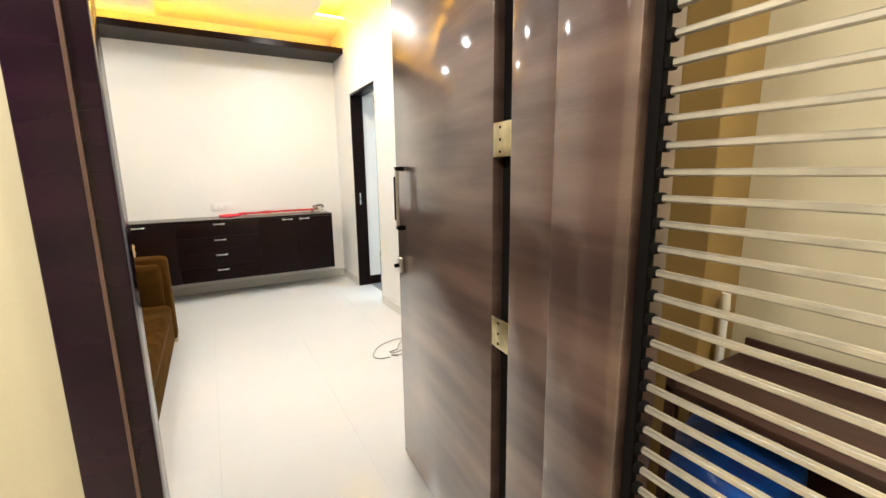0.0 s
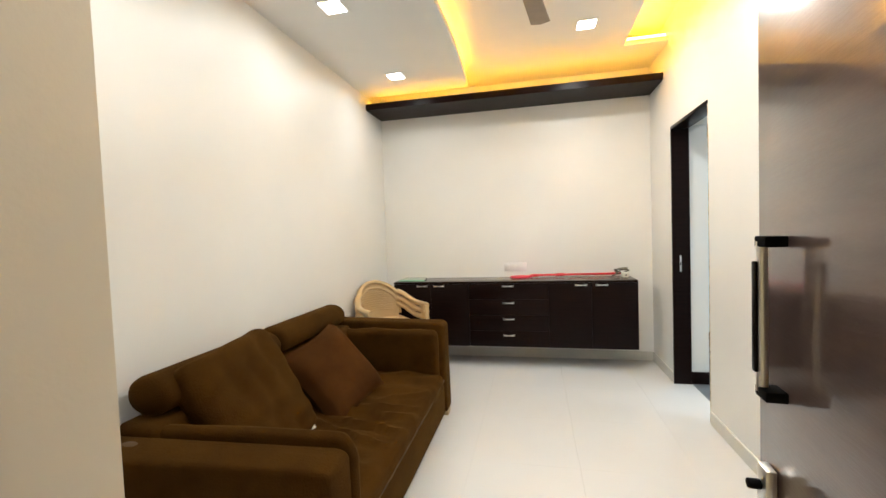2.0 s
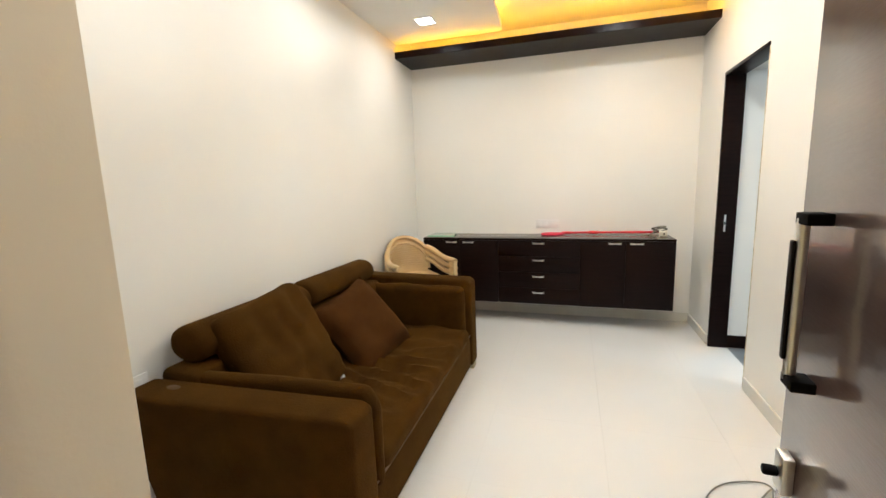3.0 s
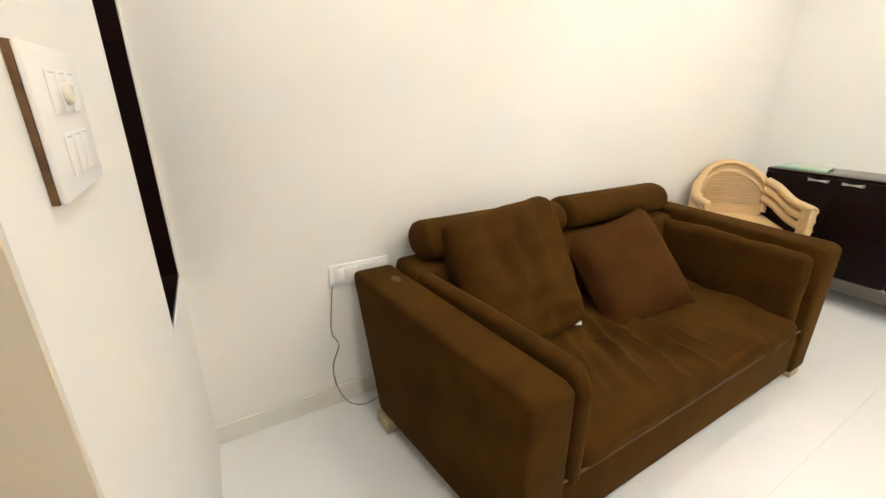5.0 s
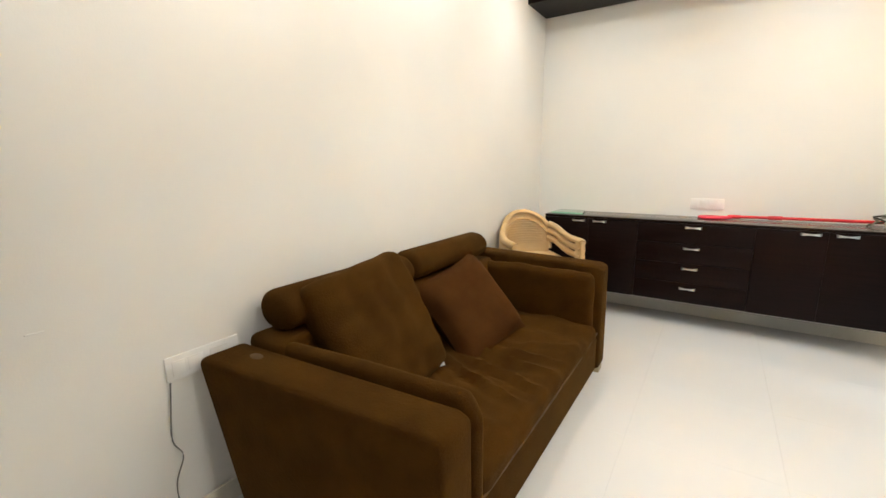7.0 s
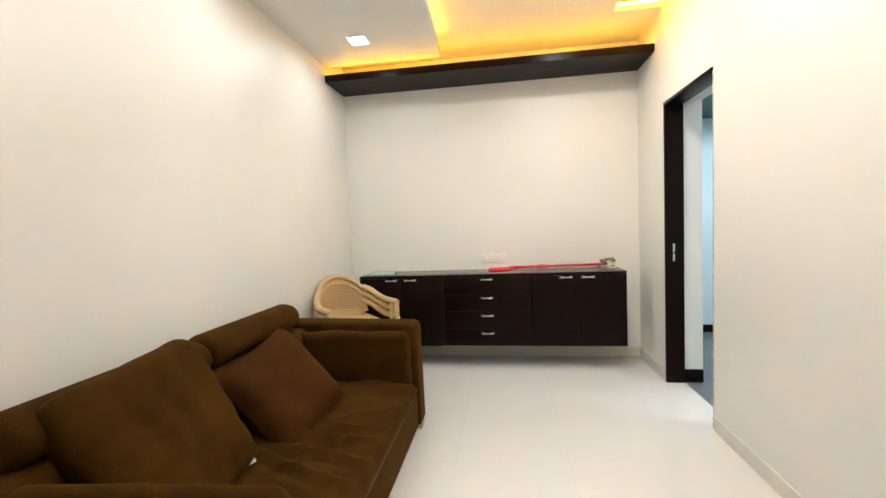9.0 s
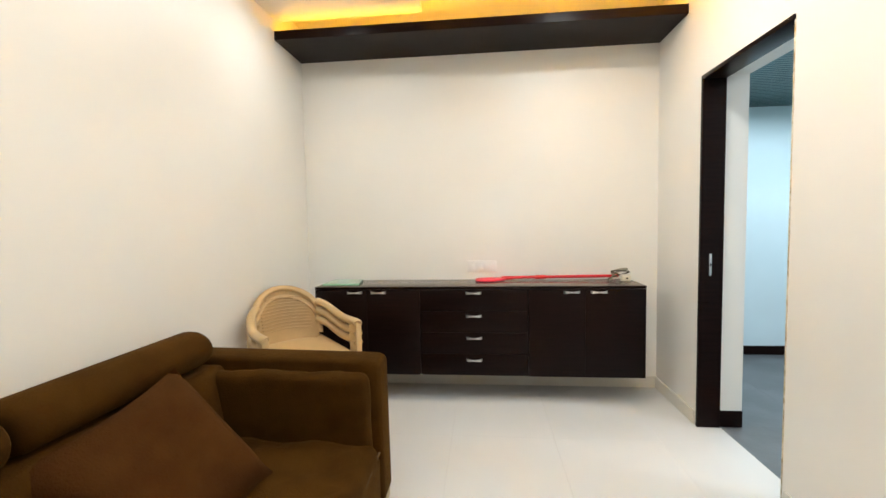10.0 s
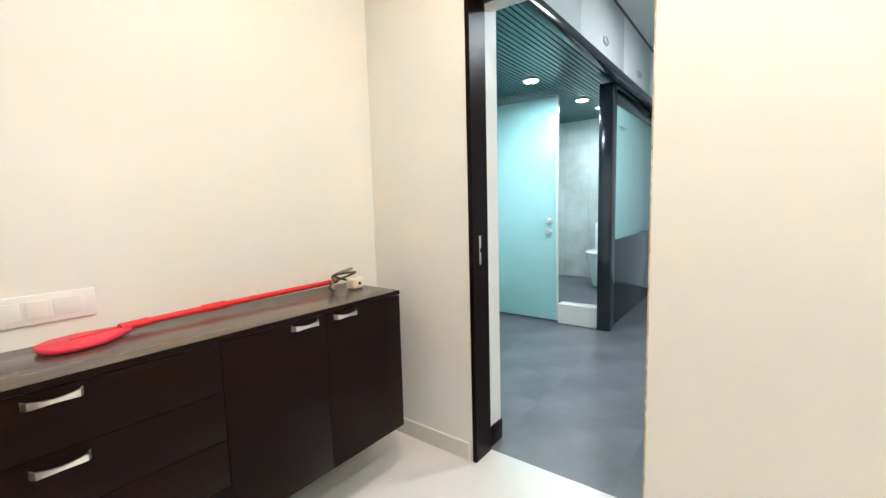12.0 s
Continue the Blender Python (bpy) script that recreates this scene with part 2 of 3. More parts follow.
def soft_slab(w, d, h, nx=24, ny=24, nz=4, edge=0.05, wrinkle=0.0, seed=0, puff=0.0, cuts=13):
    """A soft upholstered block centred on the origin, rounded by edge, with puff in its faces and folds."""
    bm = bmesh.new()
    bmesh.ops.create_cube(bm, size=2.0)
    bmesh.ops.subdivide_edges(bm, edges=bm.edges, cuts=cuts, use_grid_fill=True)
    for v in bm.verts:
        x, y, z = v.co
        e = min(edge, w / 2, d / 2, h / 2)
        inner = Vector((max(min(x * w / 2, w / 2 - e), e - w / 2), max(min(y * d / 2, d / 2 - e), e - d / 2), max(min(z * h / 2, h / 2 - e), e - h / 2)))
        full = Vector((x * w / 2, y * d / 2, z * h / 2))
        off = full - inner
        p = inner + (off.normalized() * e if off.length > 1e-6 else off)
        p.z += puff * (1 - x * x) * (1 - y * y) * (1 if z > 0 else -1) * abs(z)
        if wrinkle:
            n = noise.noise(Vector((p.x * 5 + seed, p.y * 9, seed))) + 0.6 * noise.noise(Vector((p.x * 13, p.y * 4 + seed, 3)))
            p.z += wrinkle * n * (1 if z > 0 else 0.3)
            p.x += wrinkle * 0.4 * noise.noise(Vector((p.y * 6, p.z * 6, seed + 9)))
        v.co = p
    return bm


def cushion(side, thick, seed=0, tail=0.82):
    """A stuffed square cushion with pinched corners, lying in x and y."""
    bm = bmesh.new()
    n = 18
    grid = {}
    for face in (1, -1):
        for i in range(n + 1):
            for j in range(n + 1):
                u, v = 2 * i / n - 1, 2 * j / n - 1
                if face == -1 and (i in (0, n) or j in (0, n)):
                    grid[face, i, j] = grid[1, i, j]
                    continue
                k = 1 - 0.09 * (1 - v * v) * u * u - 0.09 * (1 - u * u) * v * v
                h = thick / 2 * max(0.0, (1 - u ** 4) * (1 - v ** 4)) ** 0.55
                w = 0.012 * noise.noise(Vector((u * 2.4 + seed, v * 2.4, face))) * (1 - u ** 2) * (1 - v ** 2)
                grid[face, i, j] = bm.verts.new((u * side / 2 * k, v * side / 2 * k, face * (h + w)))
    for face in (1, -1):
        for i in range(n):
            for j in range(n):
                bm.faces.new((grid[face, i, j], grid[face, i + 1, j], grid[face, i + 1, j + 1], grid[face, i, j + 1]))
    return bm


def structure(name, bm, mat, label="", smooth=False):
    return tagged(finish(name, bm, mat, None, "", smooth), label, "", "", "structure")


# ---- the living room's shell ----
H = 2.98
structure("wall_west", box((-0.15, 0.6, 0), (0, 5.0, H)), WALL, "smooth cream painted living room wall")
structure("wall_north", box((-0.15, 5.0, 0), (2.95, 5.15, H)), WALL, "smooth cream painted wall behind the cabinet")
east = box((2.69, YE, 0), (2.95, D0, H))
add_box(east, (2.69, D1, 0), (2.95, 5.0, H))
add_box(east, (2.69, D0, 2.1), (2.95, D1, H))
structure("wall_east", east, WALL, "cream painted wall with an open doorway")


def face(x):
    """The entrance wall's inner face, which runs a little askew."""
    return 1.132 - 0.045 * x


def askew(bm):
    for v in bm.verts:
        if v.co.y > 0.8:
            v.co.y += face(v.co.x) - YE
    return bm


south = box((0, 0.62, 0), (WX0, YE, H))
add_box(south, (WX0, 0.62, 0), (WX1, YE, WZ))
add_box(south, (WX0, 0.62, 2.15), (WX1, YE, H))
add_box(south, (WX1, 0.62, 0), (RX, YE, H))
add_box(south, (RX, 0.62, 2.12), (2.0, YE, H))
add_box(south, (2.0, 0.62, 0), (2.95, YE, H))
askew(south)
structure("wall_south", south, WALL, "cream painted entrance wall with a doorway and a slim window")
# thin sheet that makes the doorway's reveal darker and tanner than the wall
structure("wall_reveal", box((RX, 0.897, 0), (RX + 0.004, face(RX) - 0.003, 2.119)), TANWALL, "tan reveal of the entrance doorway")
# outer skin of the entrance wall, on the corridor's side
skin = box((-1.4, 0.59, 0), (1.077, 0.617, 2.8))
add_box(skin, (1.077, 0.59, 2.162), (2.0, 0.617, 2.8))
add_box(skin, (2.0, 0.59, 0), (2.6, 0.617, 2.8))
structure("wall_corridor_north", skin, OUTWALL, "pale yellow painted corridor wall")
structure("wall_corridor_east", box((2.6, -2.4, 0), (2.75, 0.59, 2.8)), OUTWALL, "pale yellow painted corridor wall")
structure("wall_corridor_west", box((-1.55, -2.4, 0), (-1.4, 0.617, 2.8)), OUTWALL, "pale yellow painted corridor wall")
structure("wall_corridor_south", box((-1.55, -2.55, 0), (2.75, -2.4, 2.8)), OUTWALL, "pale yellow painted corridor wall")
structure("ceiling_corridor", box((-1.4, -2.4, 2.6), (2.6, 0.588, 2.8)), CEIL, "white painted corridor ceiling")
structure("floor_corridor", box((-1.4, -2.4, -0.1), (2.6, 0.588, -0.002)), CORR_TILE, "beige tiled corridor floor")
structure("wall_window_closing", box((WX0 - 0.1, 0.5, WZ - 0.1), (WX1 + 0.1, 0.587, 2.25)), BLACK, "dark board closing the slim window")

# ceilings: the upper slab, the lowered panel with a curved edge, the recess with hidden light
edge = [(1.0 + 0.055 * math.sin(math.pi * min(max((y - 2.2) / 2.6, 0), 1)), y) for y in np.linspace(YE, 4.62, 40)]
structure("ceiling_panel", prism([(0, 4.62), (0, YE)] + edge, 2.68, 2.735, "z"), CEIL, "lowered white ceiling panel with a curved edge")
upper = box((0, YE, 2.8), (2.35, 5.0, 2.84))
add_box(upper, (2.35, 4.42, 2.8), (2.69, 5.0, 2.84))
add_box(upper, (2.35, YE, 2.8), (2.69, 1.4, 2.84))
structure("ceiling", upper, CEIL, "white painted ceiling with a long recess")
structure("ceiling_top", box((-0.15, 0.62, H), (2.95, 5.15, H + 0.1)), CEIL, "white painted slab over the recess")

# led strips hidden on the shelf, on the panel's edge and in the recess
def led_strip(bm, label, mat=None):
    ob = finish("led_strip", bm, mat or STRIP)
    return tagged(ob, label, "led strip", "amber cove lights")


led_strip(box((0.03, 4.66, 2.603), (2.66, 4.68, 2.618)), "lit amber strip lying on the dark shelf")
led_strip(box((2.326, 1.45, 2.840), (2.342, 4.40, 2.862)), "lit amber strip hidden in the ceiling recess", STRIP2)
led_strip(box((2.36, 4.426, 2.840), (2.67, 4.442, 2.862)), "lit amber strip at the recess end", STRIP2)
cove = bmesh.new()
tube([(x - 0.05, y, 2.745) for x, y in edge[4:-2:3]], 0.006, 6, 1, cove)
led_strip(cove, "lit amber strip behind the curved ceiling edge", STRIP2)

# baseboards
base = bmesh.new()
add_box(base, (0, 1.13, 0), (0.010, 5.0, 0.085), 0.002)
add_box(base, (0.010, 4.990, 0), (2.69, 5.0, 0.085), 0.002)
add_box(base, (2.680, 1.45, 0), (2.69, D0 - 0.02, 0.085), 0.002)
add_box(base, (2.680, D1 + 0.02, 0), (2.69, 4.990, 0.085), 0.002)
structure("baseboard", base, SKIRT, "low cream tile skirting")

structure("floor", box((-0.15, 0.588, -0.12), (2.82, 5.15, -0.008)), GROUT, "polished white tiled living room floor")

# slim window by the corner: dark lining
tr = bmesh.new()
add_box(tr, (WX0, 0.63, WZ), (WX0 + 0.012, YE - 0.004, 2.15))
add_box(tr, (WX1 - 0.012, 0.63, WZ), (WX1, YE - 0.012, 2.15))
add_box(tr, (WX0 + 0.012, 0.63, WZ), (WX1 - 0.012, YE - 0.004, WZ + 0.012))
add_box(tr, (WX0 + 0.012, 0.63, 2.138), (WX1 - 0.012, YE - 0.004, 2.15))
add_box(tr, (WX0 + 0.012, 0.63, WZ + 0.012), (WX1 - 0.012, 0.66, 2.138))
askew(tr)
structure("window_1", tr, WENGE, "slim window recess lined in dark wenge laminate")

# ---- entrance: frame, door leaf, grille ----
fr = structure("door_frame", box((1.078, 0.555, 0), (1.170, 0.61, 2.16), 0.004), FRAMEWOOD, "glossy dark lacquered entrance door frame", True)
part("jamb_edge", box((1.138, 0.550, 0), (1.143, 0.5555, 2.1)), STRIKE, fr, "thin metal edging")
part("lining", box((RX, 0.612, 0), (RX + 0.055, 0.895, 2.12), 0.003), LINING, fr, "brown veneer lining")
part("strike_plate", box((RX + 0.054, 0.765, 1.085), (RX + 0.059, 0.855, 1.43), 0.002), STRIKE, fr, "brown strike plate")
part("head", box((1.172, 0.556, 2.1), (1.93, 0.61, 2.16), 0.003), FRAMEWOOD, fr)
part("hinge_jamb", box((1.835, 0.411, 0), (1.924, 0.560, 2.16), 0.003), DOORWOOD, fr)
# black strip behind the joint, its shade put into the colour
part("groove", box((1.86, 0.4025, 0), (1.90, 0.4105, 2.16)), BLACK, fr)
# added black block: the dark of the hinge gap as solid colour
part("rebate", box((1.925, 0.562, 0), (1.998, 0.72, 2.16)), BLACK, fr)
part("side_panel", box((1.803, 0.242, 0), (1.90, 0.402, 2.16), 0.004), DOORWOOD, fr, "glossy brown veneered side panel")

# leaf, hung on the hinges at its south end
leaf_m = Matrix.Translation((1.895, 0.705, 0)) @ Matrix.Rotation(radians(-LEAF_A), 4, "Z")
door = empty("entrance_door", "dark brown veneered entrance door standing open", "door")
door.matrix_world = leaf_m
LW = 0.75
part("leaf", box((0, 0.0, 0.012), (0.036, LW, 2.09), 0.003), DOORWOOD, door)
for z in (0.28, 0.865, 1.35, 1.9):
    hb = box((-0.002, -0.135, z - 0.04), (0.003, -0.004, z + 0.04), 0.001)
    hg = part("hinge", hb, BRASS, door, "pale brass butt hinge")
    for k in range(6):
        part("screw", cyl(0.0035, 0.002, 10, None, Matrix.Translation((-0.0022, -0.035 - 0.06 * (k % 2), z - 0.028 + 0.028 * (k // 2))) @ Matrix.Rotation(radians(90), 4, "Y")), BLACK, hg)
h = part("pull_handle", tube([(-0.022, LW - 0.07, 1.06), (-0.022, LW - 0.07, 1.29)], 0.008, 10, 1), CHROME, door, "slim vertical chrome pull bar")
for z in (1.06, 1.29):
    part("mount", box((-0.029, LW - 0.10, z - 0.008), (0.0, LW - 0.062, z + 0.008), 0.002), BLACK, h)
part("grip", box((-0.034, LW - 0.076, 1.09), (-0.029, LW - 0.064, 1.26), 0.002), WENGE, h)
lk = part("latch", box((-0.016, LW - 0.065, 0.87), (0.0, LW - 0.03, 0.93), 0.003), CHROME, door, "small chrome latch")
part("knob", cyl(0.008, 0.02, 14, None, Matrix.Translation((-0.026, LW - 0.048, 0.90)) @ Matrix.Rotation(radians(90), 4, "Y"), 0.003), BLACK, lk)

# the grille beside the entrance
gr = empty("security_grille", "steel rod security grille in a black frame", "grille", (1.83, 0.0, 0))
for n, a, b in (("post", (-0.008, 0.222, 0), (0.008, 0.24, 2.16)), ("post", (-0.02, -0.86, 0), (0.02, -0.835, 2.16)),
                ("rail", (-0.02, -0.835, 2.13), (0.02, 0.215, 2.16)), ("rail", (-0.02, -0.835, 0.0), (0.02, 0.215, 0.03))):
    part(n, box(a, b, 0.003), BLACK, gr)
rod = bmesh.new()
add_box(rod, (-0.005, -0.835, -0.005), (0.005, 0.221, 0.005), 0.0022, 1)
first = part("rod", rod, ROD, gr)
first.location = (0, 0, 0.10)
clip = part("rod_clip", box((-0.008, 0.210, -0.008), (0.008, 0.221, 0.008), 0.002, 1), BLACK, gr)
clip.location = (0, 0, 0.10)
for k in range(1, 57):
    for src in (first, clip):
        ob = src.copy()
        scene.collection.objects.link(ob)
        ob.parent, ob.location = gr, (0, 0, 0.10 + 0.0355 * k)

# what stands behind the grille
structure("pilaster", box((2.42, 0.46, 0), (2.6, 0.59, 2.6), 0.004), PILASTER, "ochre brown painted corner pilaster")
rk = empty("shoe_rack", "dark brown wooden shoe rack in the corridor", "rack", (2.38, 0.085, 0))
for z in (0.08, 0.42, 0.74):
    part("shelf", box((-0.17, -0.45, z), (0.19, 0.33, z + 0.02), 0.003), RACK, rk)
for x, y in ((-0.17, -0.45), (-0.17, 0.305), (0.165, -0.45), (0.165, 0.305)):
    part("post", box((x, y, 0), (x + 0.025, y + 0.025, 0.78), 0.003), RACK, rk)
part("back_panel", box((0.192, -0.45, 0.06), (0.204, 0.33, 0.8), 0.002), RACK, rk)
bag = soft_slab(0.26, 0.26, 0.17, edge=0.07, wrinkle=0.05, seed=4)
turned(bag, Matrix.Translation((2.33, 0.31, 0.545)))
tagged(finish("plastic_bag", bag, BLUEBAG, None, "", True), "crumpled blue plastic bag on the rack's shelf", "bag")

pole = empty("mop_pole", "pale plastic mop pole standing beside the shoe rack", "pole", (2.49, 0.437, 0))
part("shaft", cyl(0.011, 0.90, 14, None, Matrix.Translation((0, 0, 0.45))), PLASTIC, pole)
part("end_cap", cyl(0.014, 0.05, 14, 0.011, Matrix.Translation((0, 0, 0.915)), 0.003), IVORY, pole)

# ---- doorway to the side room ----
dw = structure("doorway_1", box((2.684, D1 - 0.022, 0), (2.815, D1, 2.1), 0.002), WENGE, "dark wenge doorway lining, no door leaf")
part("head", box((2.682, D0, 2.078), (2.815, D1 - 0.022, 2.1), 0.002), WENGE, dw)
part("facing_edge", box((2.686, D0 - 0.001, 0), (2.694, D0 + 0.004, 2.078), 0.002), CHIP, dw, "chipped bare plaster edge")
part("latch_plate", box((2.735, D1 - 0.026, 0.93), (2.748, D1 - 0.022, 1.06), 0.001), CHROME, dw)
part("skirting", box((2.816, D1 - 0.010, 0), (2.95, D1, 0.10), 0.002), WENGE, dw)
part("latch_hole", box((2.738, D1 - 0.0275, 0.985), (2.745, D1 - 0.026, 1.005)), BLACK, dw)

# ---- floating cabinet ----
CX0, CX1, CY, CZ0, CZ1 = 0.196, 2.478, 4.633, 0.203, 0.832


def bow_handle(x, z, parent):
    """A flat bow: broad feet on the front, a slim waist that stands off."""
    bm = bmesh.new()
    rows = []
    for k in range(13):
        u = k / 6 - 1
        half = 0.0045 + 0.006 * abs(u) ** 1.5
        off = 0.026 - 0.012 * u * u - (0.014 if abs(u) == 1 else 0)
        rows.append([bm.verts.new((x + 0.055 * u, CY - off + d, z + s * half)) for d, s in ((0, -1), (0, 1), (0.006, 1), (0.006, -1))])
    for a, b in zip(rows, rows[1:]):
        for k in range(4):
            bm.faces.new((a[k], a[(k + 1) % 4], b[(k + 1) % 4], b[k]))
    bm.faces.new(rows[0][::-1])
    bm.faces.new(rows[-1])
    return part("handle", bm, CHROME, parent, "chrome bow handle")


cab = empty("wall_cabinet", "long dark wenge cabinet floating on the wall, scratched lower edge", "cabinet", (0, 0, 0))
part("body", box((CX0, CY + 0.02, CZ0), (CX1, 4.998, CZ1 - 0.022), 0.002), WENGE_H, cab)
part("top", box((CX0, CY, CZ1 - 0.020), (CX1, 4.998, CZ1), 0.002), TOPLAM, cab, "brown glossy laminate top")
part("edge_band", box((CX0, CY - 0.002, CZ1 - 0.018), (CX1, CY, CZ1 - 0.001)), WENGE_H, cab)
cuts = [CX0, 0.572, 0.952, 1.702, 2.083, CX1]
for k, hx in ((0, 0.487), (1, 0.658), (3, 1.993), (4, 2.172)):
    dr = part("door", box((cuts[k] + 0.0005, CY, CZ0), (cuts[k + 1] - 0.0005, CY + 0.018, CZ1 - 0.023), 0.0006), WENGE, cab)
    bow_handle(hx, 0.791, dr)
for k in range(4):
    z1 = CZ1 - 0.023 - 0.1515 * k
    dr = part("drawer", box((cuts[2] + 0.0015, CY - 0.001 * (k == 0), z1 - 0.1495), (cuts[3] - 0.0015, CY + 0.018, z1), 0.0008), WENGE_H, cab)
    bow_handle(1.329, (0.786, 0.626, 0.471, 0.316)[k], dr)
part("chip", box((0.945, CY - 0.003, CZ0 - 0.001), (0.962, CY + 0.004, CZ0 + 0.006), 0.001), IVORY, cab, "pale chip in the laminate")

# long dark shelf under the ceiling
structure("shelf_trim", box((0, 4.572, 2.542), (2.69, 4.998, 2.602), 0.002), WENGE_H, "long dark wenge box shelf under the ceiling")

# ---- things on the cabinet ----
CT = CZ1
gs = prism([(0.225, 4.70), (0.50, 4.70), (0.46, 4.94), (0.235, 4.95)], CT, CT + 0.014, "z", 0.003)
tagged(finish("glass_sheet", gs, GREENG), "pale green glass sheet lying on the cabinet", "glass sheet")

sw = empty("cleaning_stick", "red plastic cleaning stick with a paddle head", "cleaning stick", (1.345, 4.86, CT))
outline = [(0.235 * a, 0.074 * b) for a, b in ((-0.02, 0), (0.03, 0.62), (0.2, 0.98), (0.5, 1.0), (0.75, 0.62), (0.95, 0.3), (0.95, -0.3), (0.75, -0.62), (0.5, -1.0), (0.2, -0.98), (0.03, -0.62))]
aim = Matrix.Rotation(radians(16), 4, "Z")
hd = part("paddle", turned(prism(outline, 0.003, 0.022, "z", 0.008, 3), aim), REDPINK, sw, "pinkish red paddle head")
part("ridge", turned(box((0.07, -0.003, 0.021), (0.20, 0.003, 0.025), 0.001), aim), RED, hd)
part("stick", tube([(0.20, 0.056, 0.02), (0.36, 0.075, 0.022), (0.7, 0.088, 0.024), (1.05, 0.096, 0.026)], 0.011, 10), RED, sw)
part("collar", tube([(0.19, 0.054, 0.02), (0.27, 0.066, 0.021)], 0.014, 12, 2), RED, sw)
part("sleeve", tube([(0.44, 0.079, 0.0225), (0.52, 0.082, 0.023)], 0.015, 12, 2), RED, sw)

plug = empty("plug_and_cord", "ivory plug with a coiled dark cord on the cabinet", "plug", (2.415, 4.85, CT))
part("plug", box((-0.035, -0.03, 0.0), (0.03, 0.025, 0.05), 0.010, 3), IVORY, plug)
part("pin_hole", cyl(0.007, 0.004, 12, None, Matrix.Translation((0.0, -0.031, 0.024)) @ Matrix.Rotation(radians(90), 4, "X")), BLACK, plug)
part("cord", tube([(0.02, 0.02, 0.02), (-0.05, 0.07, 0.05), (-0.09, 0.03, 0.07), (-0.02, 0.0, 0.075), (0.04, 0.05, 0.06), (-0.03, 0.09, 0.03), (-0.1, 0.06, 0.012), (-0.12, 0.0, 0.006)], 0.005, 8), CORD, plug)
part("cord_loop", tube([(-0.09, 0.05, 0.006), (-0.04, 0.1, 0.05), (0.03, 0.06, 0.08), (-0.02, 0.03, 0.085), (-0.08, 0.06, 0.06), (-0.03, 0.1, 0.02)], 0.006, 8), RUGLINE, plug)


# ---- wall plates ----
def plate(name, label, m, w, h, modules, group=""):
    ob = empty(name, label, "switch")
    ob.matrix_world = m
    part("cover", box((-w / 2, -0.007, -h / 2), (w / 2, 0, h / 2), 0.003), PLASTIC, ob)
    for x, z, mw, mh in modules:
        md = part("rocker", box((x - mw / 2, -0.009, z - mh / 2), (x + mw / 2, -0.007, z + mh / 2), 0.001), PLASTIC, ob)
        part("slot", box((x - mw / 3, -0.0096, z + mh / 2 - 0.004), (x + mw / 3, -0.009, z + mh / 2 - 0.003)), SKIRT, md)
    return ob


north = Matrix.Translation((1.39, 4.999, 0.935))
plate("socket_plate", "white socket plate on the wall above the cabinet", north, 0.225, 0.085, [(-0.075, 0, 0.04, 0.05), (-0.02, 0, 0.045, 0.05), (0.05, 0, 0.07, 0.05)])
west = Matrix.Translation((0.001, 1.735, 0.605)) @ Matrix.Rotation(radians(90), 4, "Z")
sk = plate("socket_plate", "white socket plate low on the wall behind the sofa", west, 0.25, 0.085, [(-0.085, 0, 0.04, 0.05), (-0.03, 0, 0.05, 0.05), (0.06, 0, 0.08, 0.05)])
swm = Matrix.Translation((0.853, face(0.853) + 0.007, 1.249)) @ Matrix.Rotation(radians(177.4), 4, "Z")
ss = plate("switch_board", "white switch board on a bare wooden back box", swm, 0.19, 0.156, [(0.045, 0.032, 0.034, 0.046), (0.006, 0.032, 0.03, 0.046), (-0.032, 0.032, 0.034, 0.046), (0.04, -0.034, 0.03, 0.046), (0.006, -0.034, 0.03, 0.046), (-0.03, -0.034, 0.03, 0.046)])
part("back_box", box((-0.095, 0.0, -0.078), (0.095, 0.007, 0.078), 0.001), BACKBOX, ss, "bare brown wooden edge")
dial = part("dial", cyl(0.013, 0.007, 20, 0.011, Matrix.Translation((0.006, -0.0123, 0.030)) @ Matrix.Rotation(radians(90), 4, "X"), 0.002), IVORY, ss, "round ivory regulator dial")
part("pointer", box((0.0052, -0.0168, 0.031), (0.0068, -0.0156, 0.039)), SKIRT, dial)
wire = tube([(0.006, 1.62, 0.56), (0.008, 1.61, 0.48), (0.008, 1.60, 0.36), (0.010, 1.625, 0.29), (0.008, 1.595, 0.2), (0.012, 1.60, 0.10), (0.03, 1.64, 0.006), (0.08, 1.70, 0.005), (0.05, 1.80, 0.005)], 0.0024, 6)
tagged(finish("thin_wire", wire, CABLE, None, "", True), "thin grey wire hanging from the socket to the floor", "wire")
tagged(finish("wall_spot", box((0.0, 1.31, 0.832), (0.003, 1.35, 0.838), 0.002), PLASTIC), "small white filler mark on the wall", "filler")

# cable on the floor
cbl = tube([(2.325, 2.415, 0.005), (2.29, 2.455, 0.005), (2.36, 2.43, 0.006), (2.42, 2.53, 0.008), (2.465, 2.65, 0.012), (2.40, 2.58, 0.010), (2.36, 2.52, 0.007), (2.30, 2.51, 0.005), (2.33, 2.475, 0.006), (2.45, 2.52, 0.008), (2.474, 2.61, 0.010), (2.45, 2.69, 0.010), (2.32, 2.665, 0.008), (2.23, 2.60, 0.006), (2.173, 2.50, 0.005), (2.20, 2.44, 0.005), (2.27, 2.43, 0.005)], 0.0035, 6)
tagged(finish("loose_cable", cbl, CABLE, None, "", True), "loose dark grey cable looped on the white floor", "cable")

